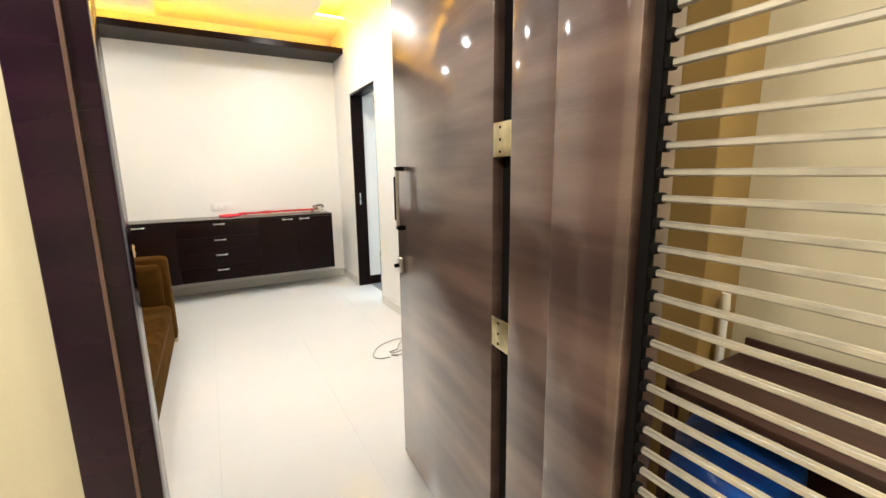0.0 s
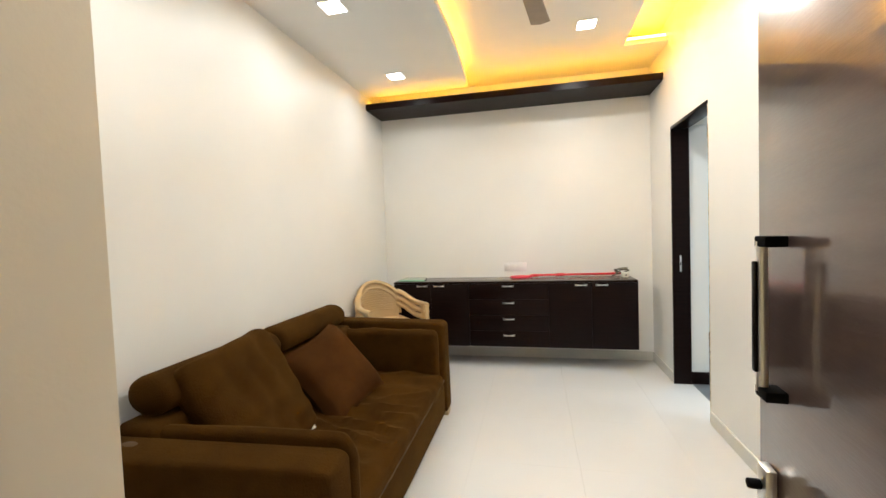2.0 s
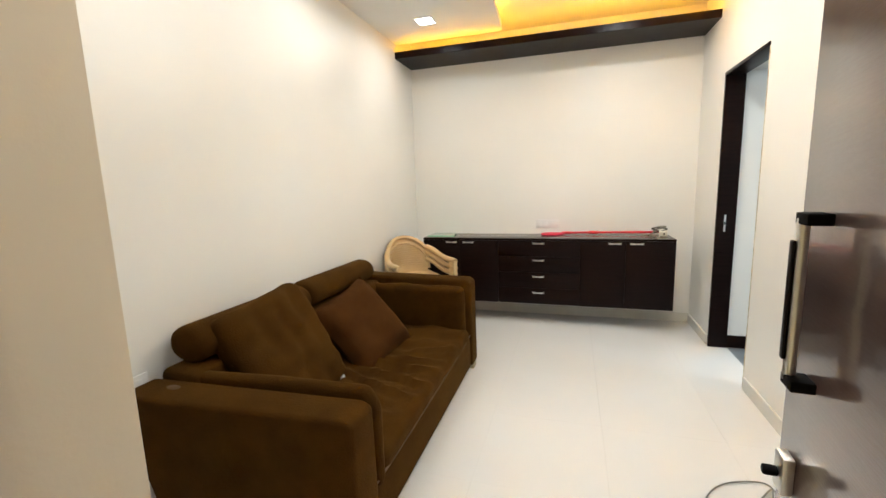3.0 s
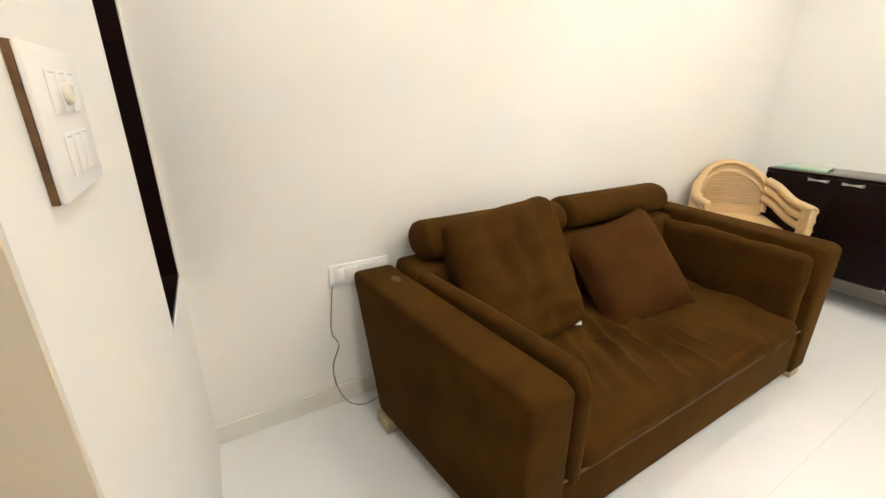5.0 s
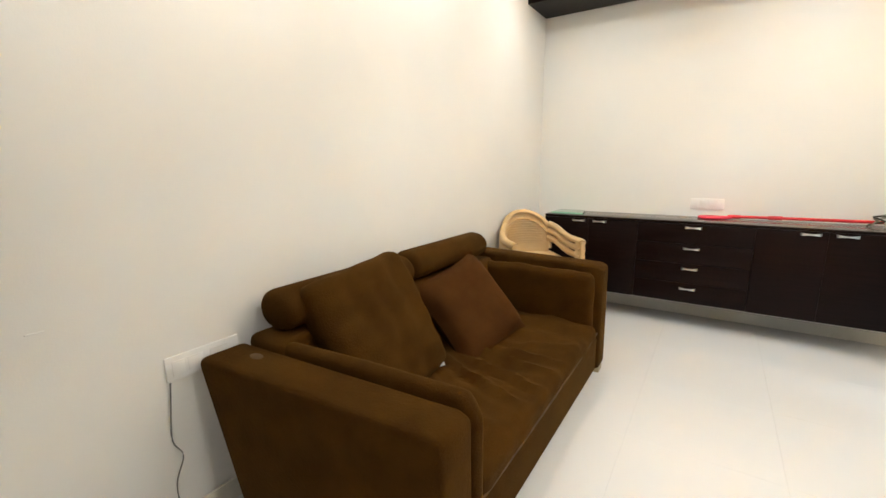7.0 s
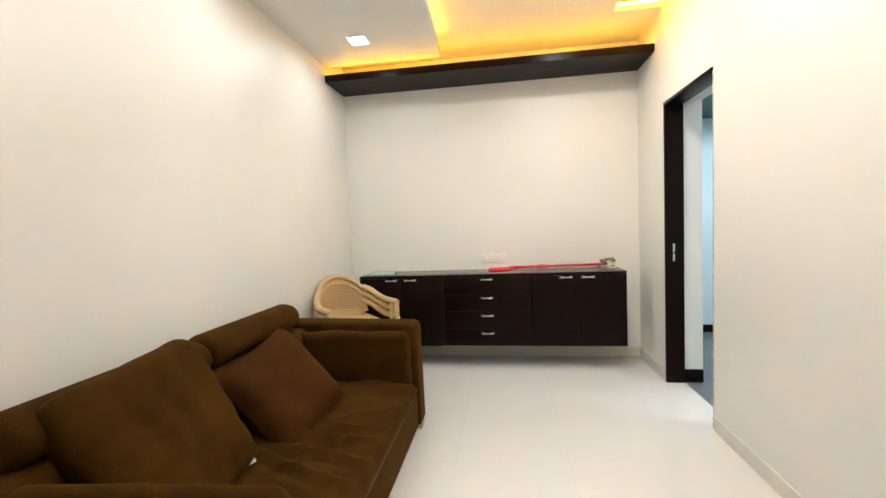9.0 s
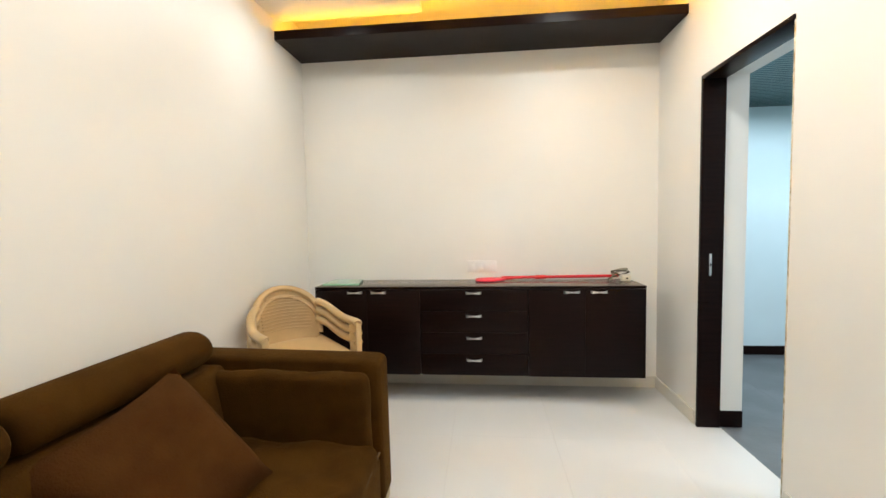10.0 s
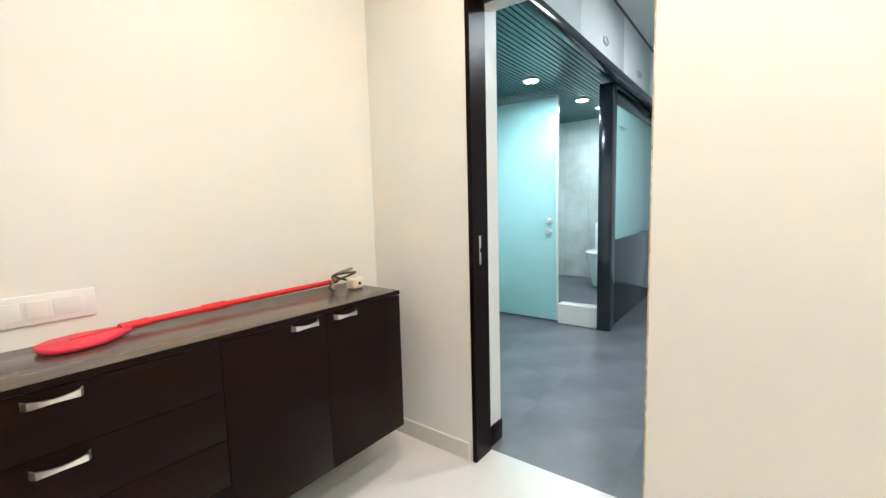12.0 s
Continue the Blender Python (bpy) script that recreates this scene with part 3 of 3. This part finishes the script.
# doormat, a leaf-like pointed oval
mat_pts = [(0.16 * math.sin(a) * (1 - 0.25 * abs(math.cos(a))), 0.3 * math.cos(a)) for a in np.linspace(0, 2 * math.pi, 41)[:-1]]
mt = empty("doormat", "dark pointed oval doormat with pale lattice lines", "doormat", (0.79, 1.45, 0))
mt.matrix_world = Matrix.Translation((0.69, 1.39, 0)) @ Matrix.Rotation(radians(-8), 4, "Z")
part("mat_top", prism(mat_pts, 0.0, 0.012, "z", 0.003, 1), RUG, mt)
part("border", tube([(x, y, 0.011) for x, y in mat_pts] + [(*mat_pts[0], 0.011)], 0.006, 6, 1), RUGLINE, mt)
for k in range(-6, 7):
    for s in (1, -1):
        c = k * 0.045
        pts = [(u, c + s * u * 1.1, 0.0125) for u in np.linspace(-0.15, 0.15, 25)]
        pts = [p for p in pts if abs(p[1]) < 0.27 and abs(p[0]) < 0.145 * math.sqrt(max(0, 1 - (p[1] / 0.29) ** 2))]
        if len(pts) > 3:
            part("thread", tube([pts[0], pts[-1]], 0.0018, 5, 1), RUGLINE, mt)

# ---- sofa ----
SY0, SY1, SX0, SX1 = 1.69, 3.665, 0.05, 0.94
sofa = empty("sofa", "brown velvet two-seat sofa with bolster headrests, worn seat", "sofa", (0, 0, 0))


def arm(y0, y1, zb, zf):
    side = [(SX0 + 0.16, 0.07), (SX1 + 0.012, 0.034), (SX1 + 0.005, zf - 0.02), (SX1 - 0.03, zf), (SX0 + 0.01, zb), (SX0, zb - 0.03)]
    return prism([(p[0], p[1]) for p in side], y0, y1, "y", 0.018, 3)




def sheared(bm):
    for v in bm.verts:
        v.co.y += 0.14 * (v.co.x - SX0)
    return bm


part("arm", sheared(arm(SY0, SY0 + 0.16, 0.635, 0.59)), VELVET, sofa)
part("arm", arm(SY1 - 0.15, SY1, 0.69, 0.675), VELVET, sofa)
part("base", box((0.22, SY0 + 0.24, 0.034), (SX1 - 0.003, SY1 - 0.152, 0.245), 0.014, 3), VELVET, sofa)
back = prism([(0.06, 0.2), (0.30, 0.2), (0.24, 0.66), (0.06, 0.66)], SY0 + 0.174, SY1 - 0.154, "y", 0.03, 3)
part("backrest", back, VELVET, sofa)


def arm_pad(y, depth, zb, zf, lift):
    pts = [(0.22, 0.25), (SX1 - 0.06, 0.25), (SX1 - 0.03, 0.2), (SX1 + 0.012, 0.22), (SX1 + 0.012, zf - 0.05), (SX1 - 0.03, zf + lift), (0.55, (zb + zf) / 2 + lift), (0.22, zb + lift * 0.5)]
    return prism(pts, y, y + depth, "y", 0.028, 4)


part("arm_pad", sheared(arm_pad(SY0 + 0.170, 0.062, 0.635, 0.595, 0.024)), VELVET, sofa, "draped velvet arm pad")
part("arm_pad", turned(soft_slab(0.70, 0.085, 0.40, edge=0.04, wrinkle=0.016, seed=7, cuts=25), Matrix.Translation((0.56, SY1 - 0.19, 0.445)) @ Matrix.Rotation(radians(4), 4, "X")), VELVET, sofa, "puffed velvet arm pad")
seat = soft_slab(0.70, 1.44, 0.13, edge=0.05, wrinkle=0.016, seed=2, cuts=63)
# folds that run from the loose cushion towards the front, and a sag in the middle
FOLDS = [(-0.20, -0.12, 0.30, -0.30, 0.013), (-0.12, -0.04, 0.32, -0.14, 0.016), (-0.15, 0.06, 0.30, 0.02, 0.014), (-0.05, 0.12, 0.33, 0.16, 0.011),
         (-0.22, -0.28, 0.24, -0.48, 0.010), (0.05, 0.24, 0.31, 0.34, 0.008), (-0.28, -0.42, 0.1, -0.60, 0.009)]
for v in seat.verts:
    if v.co.z > 0.02:
        lift = -0.02 * math.exp(-((v.co.x - 0.05) / 0.22) ** 2 - (v.co.y / 0.55) ** 2)
        for ax, ay, bx, by, amount in FOLDS:
            a, b, p = Vector((ax, ay)), Vector((bx, by)), Vector((v.co.x, v.co.y + 0.02 * noise.noise(Vector((v.co.x * 9, v.co.y * 9, 5)))))
            u = (p - a).dot(b - a) / (b - a).length_squared
            d = (p - a - (b - a) * u).length
            fade = max(0.0, min(1.0, 3 * u + 0.3)) * max(0.0, min(1.0, 3.3 - 3 * u))
            lift += 1.35 * amount * fade * (math.exp(-(d / 0.024) ** 2) - 0.5 * math.exp(-((d - 0.042) / 0.022) ** 2))
        v.co.z += lift
part("seat_cushion", turned(seat, Matrix.Translation((0.595, 2.76, 0.285)) @ Matrix.Rotation(radians(2.5), 4, "Y")), VELVET, sofa, "wrinkled sagging velvet seat")
part("piping", tube([(SX1 - 0.003, SY0 + 0.26, 0.245), (SX1 + 0.003, 2.3, 0.252), (SX1 + 0.003, 3.0, 0.262), (SX1 - 0.004, SY1 - 0.16, 0.27)], 0.005, 8), PIPING, sofa, "worn seat piping")


def bolster(y0, y1, x, z):
    m = Matrix.Translation((x, (y0 + y1) / 2, z)) @ Matrix.Rotation(radians(90), 4, "X") @ Matrix.Diagonal((1.15, 0.92, 1, 1))
    return cyl(0.086, y1 - y0, 28, None, m, 0.035)


part("bolster", bolster(1.93, 2.68, 0.135, 0.736), VELVET, sofa, "cylindrical velvet headrest")
part("bolster", bolster(2.70, 3.46, 0.135, 0.746), VELVET, sofa, "cylindrical velvet headrest")
for x, y in ((0.24, SY0 + 0.05), (0.90, SY0 + 0.05), (0.24, SY1 - 0.09), (0.90, SY1 - 0.09)):
    part("foot", box((x - 0.05, y - 0.03, 0), (x + 0.05, y + 0.05, 0.052), 0.004), FOOT, sofa, "pale wooden block foot")
part("worn_spot", cyl(0.026, 0.004, 20, 0.018, Matrix.Translation((0.20, SY0 + 0.12, 0.6275)) @ Matrix.Rotation(radians(2.9), 4, "Y") @ Matrix.Diagonal((1.3, 0.8, 1, 1))), PIPING, sofa, "pale worn spot")

# loose cushions leaning on the back
def throw_cushion(mat, label, side, thick, m, seed):
    ob = finish("throw_cushion", cushion(side, thick, seed), mat, None, "", True)
    ob.matrix_world = m
    return tagged(ob, label, "cushion", "cushions on the sofa")


big = soft_slab(0.58, 0.56, 0.14, edge=0.055, wrinkle=0.022, seed=11, puff=0.02, cuts=31)
ob = finish("back_cushion", big, VELVET, None, "", True)
ob.matrix_world = Matrix.Translation((0.315, 2.295, 0.58)) @ Matrix.Rotation(radians(62), 4, "Y") @ Matrix.Rotation(radians(5), 4, "Z")
tagged(ob, "large brown velvet back cushion leaning over the bolster", "cushion", "cushions on the sofa")
tg = finish("paper_tag", box((-0.012, -0.022, 0), (0.012, 0.022, 0.002)), PAPER)
tg.matrix_world = Matrix.Translation((0.455, 2.545, 0.355)) @ Matrix.Rotation(radians(-25), 4, "Z") @ Matrix.Rotation(radians(50), 4, "Y")
tagged(tg, "small white paper tag under the cushion", "tag")
throw_cushion(VELVET2, "reddish brown velvet cushion leaning on the sofa back", 0.54, 0.20,
              Matrix.Translation((0.39, 2.945, 0.495)) @ Matrix.Rotation(radians(-16), 4, "Z") @ Matrix.Rotation(radians(52), 4, "Y") @ Matrix.Rotation(radians(14), 4, "Z"), 3)

# ---- stacked plastic chairs ----
def chair_back(x, z):
    """How far back the chair's rest stands: leaning, hollow across."""
    return 0.19 + 0.27 * (z - 0.43) - 2.1 * x * x


def plastic_chair(m):
    ch = empty("plastic_chair", "beige moulded plastic armchair with a woven-look back, stacked", "chair", (0, 0, 0), "stacked plastic chairs")
    # local: faces -y, seat at z 0.42; the back is an upright oval
    n, rows = 16, 12
    bm = bmesh.new()
    g = []
    for i in range(rows + 1):
        z = 0.43 + 0.325 * i / rows
        half = 0.165 + 0.03 * min(1, (z - 0.43) / 0.15) if z < 0.61 else 0.195 * math.sqrt(max(0.05, 1 - ((z - 0.61) / 0.155) ** 2))
        g.append([bm.verts.new(((2 * k / n - 1) * half, chair_back((2 * k / n - 1) * half, z), z)) for k in range(n + 1)])
    for i in range(rows):
        for k in range(n):
            bm.faces.new((g[i][k], g[i][k + 1], g[i + 1][k + 1], g[i + 1][k]))
    bmesh.ops.solidify(bm, geom=bm.faces[:], thickness=0.008)
    bk = part("backrest", bm, CHAIRP, ch)
    arch = [(0.198 * math.sin(a), chair_back(0.198 * math.sin(a), 0.61 + 0.155 * math.cos(a)), 0.61 + 0.155 * math.cos(a)) for a in np.linspace(-1.75, 1.75, 15)]
    part("back_rim", tube(arch, 0.023, 10, 3, None, 0.8), CHAIRP, bk)
    for k in range(11):
        z = 0.515 + 0.019 * k
        w = 0.15 if z < 0.63 else 0.15 - 0.55 * (z - 0.63)
        part("woven_rib", tube([(u * w, chair_back(u * w, z) - 0.006, z + 0.004 * (1 - u * u)) for u in (-1, -0.5, 0, 0.5, 1)], 0.0035, 6, 2), CHAIRP, bk)
    part("seat", turned(soft_slab(0.46, 0.44, 0.035, edge=0.016, wrinkle=0.0), Matrix.Translation((0, -0.01, 0.42)) @ Matrix.Rotation(radians(3), 4, "X")), CHAIRP, ch)
    for s in (1, -1):
        part("arm", tube([(s * 0.185, 0.155, 0.675), (s * 0.228, 0.10, 0.648), (s * 0.252, 0.035, 0.612), (s * 0.266, -0.04, 0.588), (s * 0.270, -0.13, 0.583), (s * 0.268, -0.215, 0.583), (s * 0.262, -0.235, 0.578)], 0.026, 10, 6, None, 0.9), CHAIRP, ch)
        leg = prism([(-0.250, 0.0), (-0.195, 0.0), (-0.165, 0.44), (-0.150, 0.575), (-0.245, 0.590)], s * 0.246, s * 0.284, "x", 0.010)
        part("front_leg", leg, CHAIRP, ch)
        part("rear_leg", tube([(s * 0.18, 0.17, 0.46), (s * 0.185, 0.20, 0.2), (s * 0.19, 0.215, 0.0)], 0.022, 8), CHAIRP, ch)
    ch.matrix_world = m
    return ch


one = plastic_chair(Matrix.Translation(CHAIR_AT) @ Matrix.Rotation(radians(CHAIR_TURN), 4, "Z"))
for k in range(1, 3):
    copy_thing(one, Matrix.Translation((CHAIR_AT[0], CHAIR_AT[1], CHAIR_AT[2] + 0.056 * k)) @ Matrix.Rotation(radians(CHAIR_TURN), 4, "Z"))

# ---- ceiling fittings ----
for x, y, z in DOWNLIGHTS:
    dl = empty("downlight", "lit square recessed led downlight", "downlight", (x, y, z), "square downlights")
    rim = box((-0.075, -0.075, -0.008), (0.075, 0.075, -0.001), 0.003)
    part("rim", rim, CEIL, dl)
    part("panel", box((-0.062, -0.062, -0.012), (0.062, 0.062, -0.0085)), LAMPGLOW, dl, "glowing panel")
fan = empty("ceiling_fan", "bronze ceiling fan with three blades", "fan", (1.56, 2.87, 2.8))
part("rod", cyl(0.012, 0.13, 14, None, Matrix.Translation((0, 0, -0.07))), FANB, fan)
part("canopy", cyl(0.06, 0.05, 24, 0.035, Matrix.Translation((0, 0, -0.026)) @ Matrix.Rotation(radians(180), 4, "X"), 0.006), FANB, fan)
part("motor", cyl(0.085, 0.09, 28, None, Matrix.Translation((0, 0, -0.17)), 0.02), FANB, fan)
for k in range(3):
    m = Matrix.Rotation(radians(120 * k + 80), 4, "Z")
    bl = part("blade", turned(prism([(0.16, -0.05), (0.58, -0.065), (0.60, 0.0), (0.58, 0.06), (0.16, 0.045)], -0.182, -0.175, "z", 0.003, 1), m), FANB, fan)
    part("bracket", turned(box((0.06, -0.02, -0.1745), (0.2, 0.02, -0.168), 0.003), m), FANB, bl)

# ---- the side room and the washroom ----
structure("floor_side_room", box((2.82, 1.9, -0.12), (7.4, 6.0, -0.012)), BLACK, "dark grey stone tiled floor")
structure("wall_side_north", box((2.95, 5.85, 0), (7.4, 6.0, 2.98)), BLUEWALL, "pale blue painted wall")
structure("wall_side_east", box((7.3, 1.9, 0), (7.45, 5.85, 2.98)), BLUEWALL, "pale blue painted wall")
structure("wall_side_south", box((2.95, 1.75, 0), (7.3, 1.9, 2.98)), BLUEWALL, "pale blue painted wall")
structure("wall_side_west", box((2.951, 5.15, 0), (2.953, 5.85, 2.8)), BLUEWALL, "pale blue painted wall")
structure("ceiling_side_room", box((2.95, 1.9, 2.8), (7.3, 4.36, 2.98)), CEIL, "white painted ceiling")
structure("baseboard_side", box((2.96, 5.835, 0), (5.27, 5.85, 0.08), 0.002), WENGE, "dark skirting")
# loft cupboards over the washroom, slatted teal soffit
loft = empty("loft_cupboard", "white laminate loft cupboard over the washroom", "cupboard", (0, 0, 0))
part("body", box((2.955, 4.392, 2.30), (7.3, 5.84, 2.79)), LOFT, loft)
part("edge_beam", box((2.955, 4.36, 2.235), (7.3, 4.42, 2.30), 0.003), DARKPANEL, loft, "black lower edge")
for k in range(4):
    x = 2.96 + 1.08 * k
    d = part("door", box((x + 0.002, 4.372, 2.303), (x + 1.076, 4.39, 2.785), 0.002), LOFT, loft)
    ring = [(x + 0.54 + 0.06 * math.cos(a), 4.366, 2.42 + 0.028 * math.sin(a)) for a in np.linspace(0, 2 * math.pi, 21)]
    part("pull", tube(ring, 0.006, 6, 1), CHROME, d, "oval chrome pull")
soffit = structure("ceiling_soffit", box((2.96, 4.425, 2.283), (7.3, 5.845, 2.298)), TEAL, "teal metal slatted ceiling")
slat = part("slat", box((2.96, 0, 2.262), (7.3, 0.030, 2.2825)), TEAL, soffit, "", False)
slat.location = (0, 4.425, 0)
for k in range(1, 36):
    ob = slat.copy()
    scene.collection.objects.link(ob)
    ob.parent, ob.location = soffit, (0, 4.425 + 0.0395 * k, 0)
for x, y, z in BATH_LIGHTS:
    dl = empty("round_downlight", "lit round led downlight in the teal ceiling", "downlight", (x, y, 2.262), "round downlights")
    part("rim", cyl(0.075, 0.010, 28, None, Matrix.Translation((0, 0, -0.006)), 0.002), CEIL, dl)
    part("panel", cyl(0.06, 0.004, 28, None, Matrix.Translation((0, 0, -0.0135))), BATHGLOW, dl, "glowing disc")

GX = 5.10
gd = empty("glass_door", "frosted pale green glass washroom door", "door", (GX, 5.0, 0))
part("pane", box((0, -0.02, 0.02), (0.012, 0.845, 2.22), 0.002), GLASSF, gd)
for z in (1.02, 0.92):
    part("knob", cyl(0.032, 0.03, 20, None, Matrix.Translation((-0.016, 0.05, z)) @ Matrix.Rotation(radians(90), 4, "Y"), 0.006), CHROME, gd)
part("edge_profile", box((-0.008, -0.045, 0.02), (0.02, -0.022, 2.22), 0.003), LOFT, gd)
structure("washroom_step", box((GX - 0.02, 4.56, 0), (GX + 0.10, 4.95, 0.20), 0.006), SKIRT, "cream tiled washroom threshold")
structure("floor_washroom", box((GX + 0.10, 4.56, 0), (7.3, 5.85, 0.19)), GREY_TILE, "grey tiled raised washroom floor")
pl = empty("partition", "black gloss partition with a frosted glass upper pane", "partition", (GX, 4.5, 0))
part("post", box((-0.05, -0.06, 0), (0.09, 0.058, 2.235), 0.004), DARKPANEL, pl)
part("lower_panel", box((0.09, -0.03, 0), (2.0, 0.03, 0.83), 0.003), DARKPANEL, pl)
part("upper_pane", box((0.13, -0.012, 0.83), (1.98, 0.012, 2.10), 0.002), GLASSF, pl, "frosted pale green pane")
part("top_rail", box((0.09, -0.03, 2.10), (2.0, 0.03, 2.235), 0.003), DARKPANEL, pl)
part("pane_clip", tube([(0.3, -0.03, 1.9), (0.5, -0.03, 1.905)], 0.006, 8, 2), CHROME, pl)
wt = empty("toilet", "white ceramic floor-standing toilet", "toilet", (6.40, 4.86, 0.19))
bowl = cyl(0.19, 0.395, 28, 0.11, Matrix.Translation((-0.15, 0, 0.1975)) @ Matrix.Rotation(radians(180), 4, "X") @ Matrix.Diagonal((1.35, 1, 1, 1)), 0.03)
part("bowl", bowl, CERAMIC, wt)
part("seat_lid", cyl(0.195, 0.03, 28, None, Matrix.Translation((-0.15, 0, 0.41)) @ Matrix.Diagonal((1.35, 1, 1, 1)), 0.01), CERAMIC, wt)
part("cistern", box((0.12, -0.19, 0.0), (0.30, 0.19, 0.75), 0.03, 3), CERAMIC, wt)
hs = empty("health_faucet", "chrome hand spray on the washroom wall", "tap", (6.3, 5.84, 0.65))
part("hose", tube([(0, -0.02, 0.15), (0.06, -0.05, -0.1), (0, -0.06, -0.22), (-0.06, -0.04, -0.05), (-0.05, -0.02, 0.06)], 0.008, 8), CHROME, hs)
part("spray", cyl(0.02, 0.12, 16, 0.012, Matrix.Translation((0, -0.035, 0.2))), CHROME, hs)
part("valve", cyl(0.03, 0.05, 18, None, Matrix.Translation((-0.05, -0.025, 0.06)) @ Matrix.Rotation(radians(90), 4, "X"), 0.005), CHROME, hs)
sh = empty("shower_arm", "chrome shower arm on the washroom wall", "shower", (6.3, 5.845, 1.75))
part("arm", tube([(0, 0, 0), (0, -0.1, 0.02), (0, -0.2, -0.03)], 0.01, 8), CHROME, sh)
part("rose", cyl(0.04, 0.03, 20, 0.015, Matrix.Translation((0, -0.2, -0.05)), 0.004), CHROME, sh)

# ---- floor tiles and wall tiles, last ----
def tiles(parent, mat, x0, y0, x1, y1, size, top, gap=0.0004, thick=0.008):
    shapes = {}
    y = y0
    while y < y1 - 1e-4:
        ye = min(y + size, y1)
        x = x0
        while x < x1 - 1e-4:
            xe = min(x + size, x1)
            key = (round(xe - x, 4), round(ye - y, 4))
            if key not in shapes:
                bm = box((gap / 2, gap / 2, -thick), (key[0] - gap / 2, key[1] - gap / 2, 0))
                bmesh.ops.bevel(bm, geom=[e for e in bm.edges if e.verts[0].co.z > -1e-5 and e.verts[1].co.z > -1e-5], offset=0.0001, segments=1, affect="EDGES")
                me = bpy.data.meshes.new("tile")
                bm.to_mesh(me)
                bm.free()
                me.materials.append(mat)
                shapes[key] = me
            ob = new("tile", shapes[key])
            ob.location, ob.parent = (x, y, top), parent
            x = xe
        y = ye


tiles(scene.objects["floor"], WHITE_TILE, 0.0, 0.59, 2.82, 5.0, 0.6, 0.0)
tiles(scene.objects["floor_side_room"], GREY_TILE, 2.82, 2.0, 7.3, 5.85, 0.6, -0.003)
wallt = structure("wall_washroom", box((6.73, 4.56, 0.19), (6.78, 5.81, 2.26)), GROUT, "pale marble tiled washroom wall")
for i in range(4):
    for k in range(7):
        ob = finish("wall_tile", box((6.722, 4.57 + 0.31 * i, 0.2 + 0.295 * k), (6.73, 4.57 + 0.31 * i + 0.307, 0.2 + 0.295 * k + 0.292), 0.001, 1), MARBLE, wallt)
wall2 = structure("wall_washroom_north", box((GX + 0.02, 5.82, 0.19), (6.72, 5.85, 2.26)), GROUT, "pale marble tiled washroom wall")
for i in range(5):
    for k in range(7):
        ob = finish("wall_tile", box((GX + 0.03 + 0.32 * i, 5.812, 0.2 + 0.295 * k), (GX + 0.03 + 0.32 * i + 0.317, 5.82, 0.2 + 0.295 * k + 0.292), 0.001, 1), MARBLE, wall2)
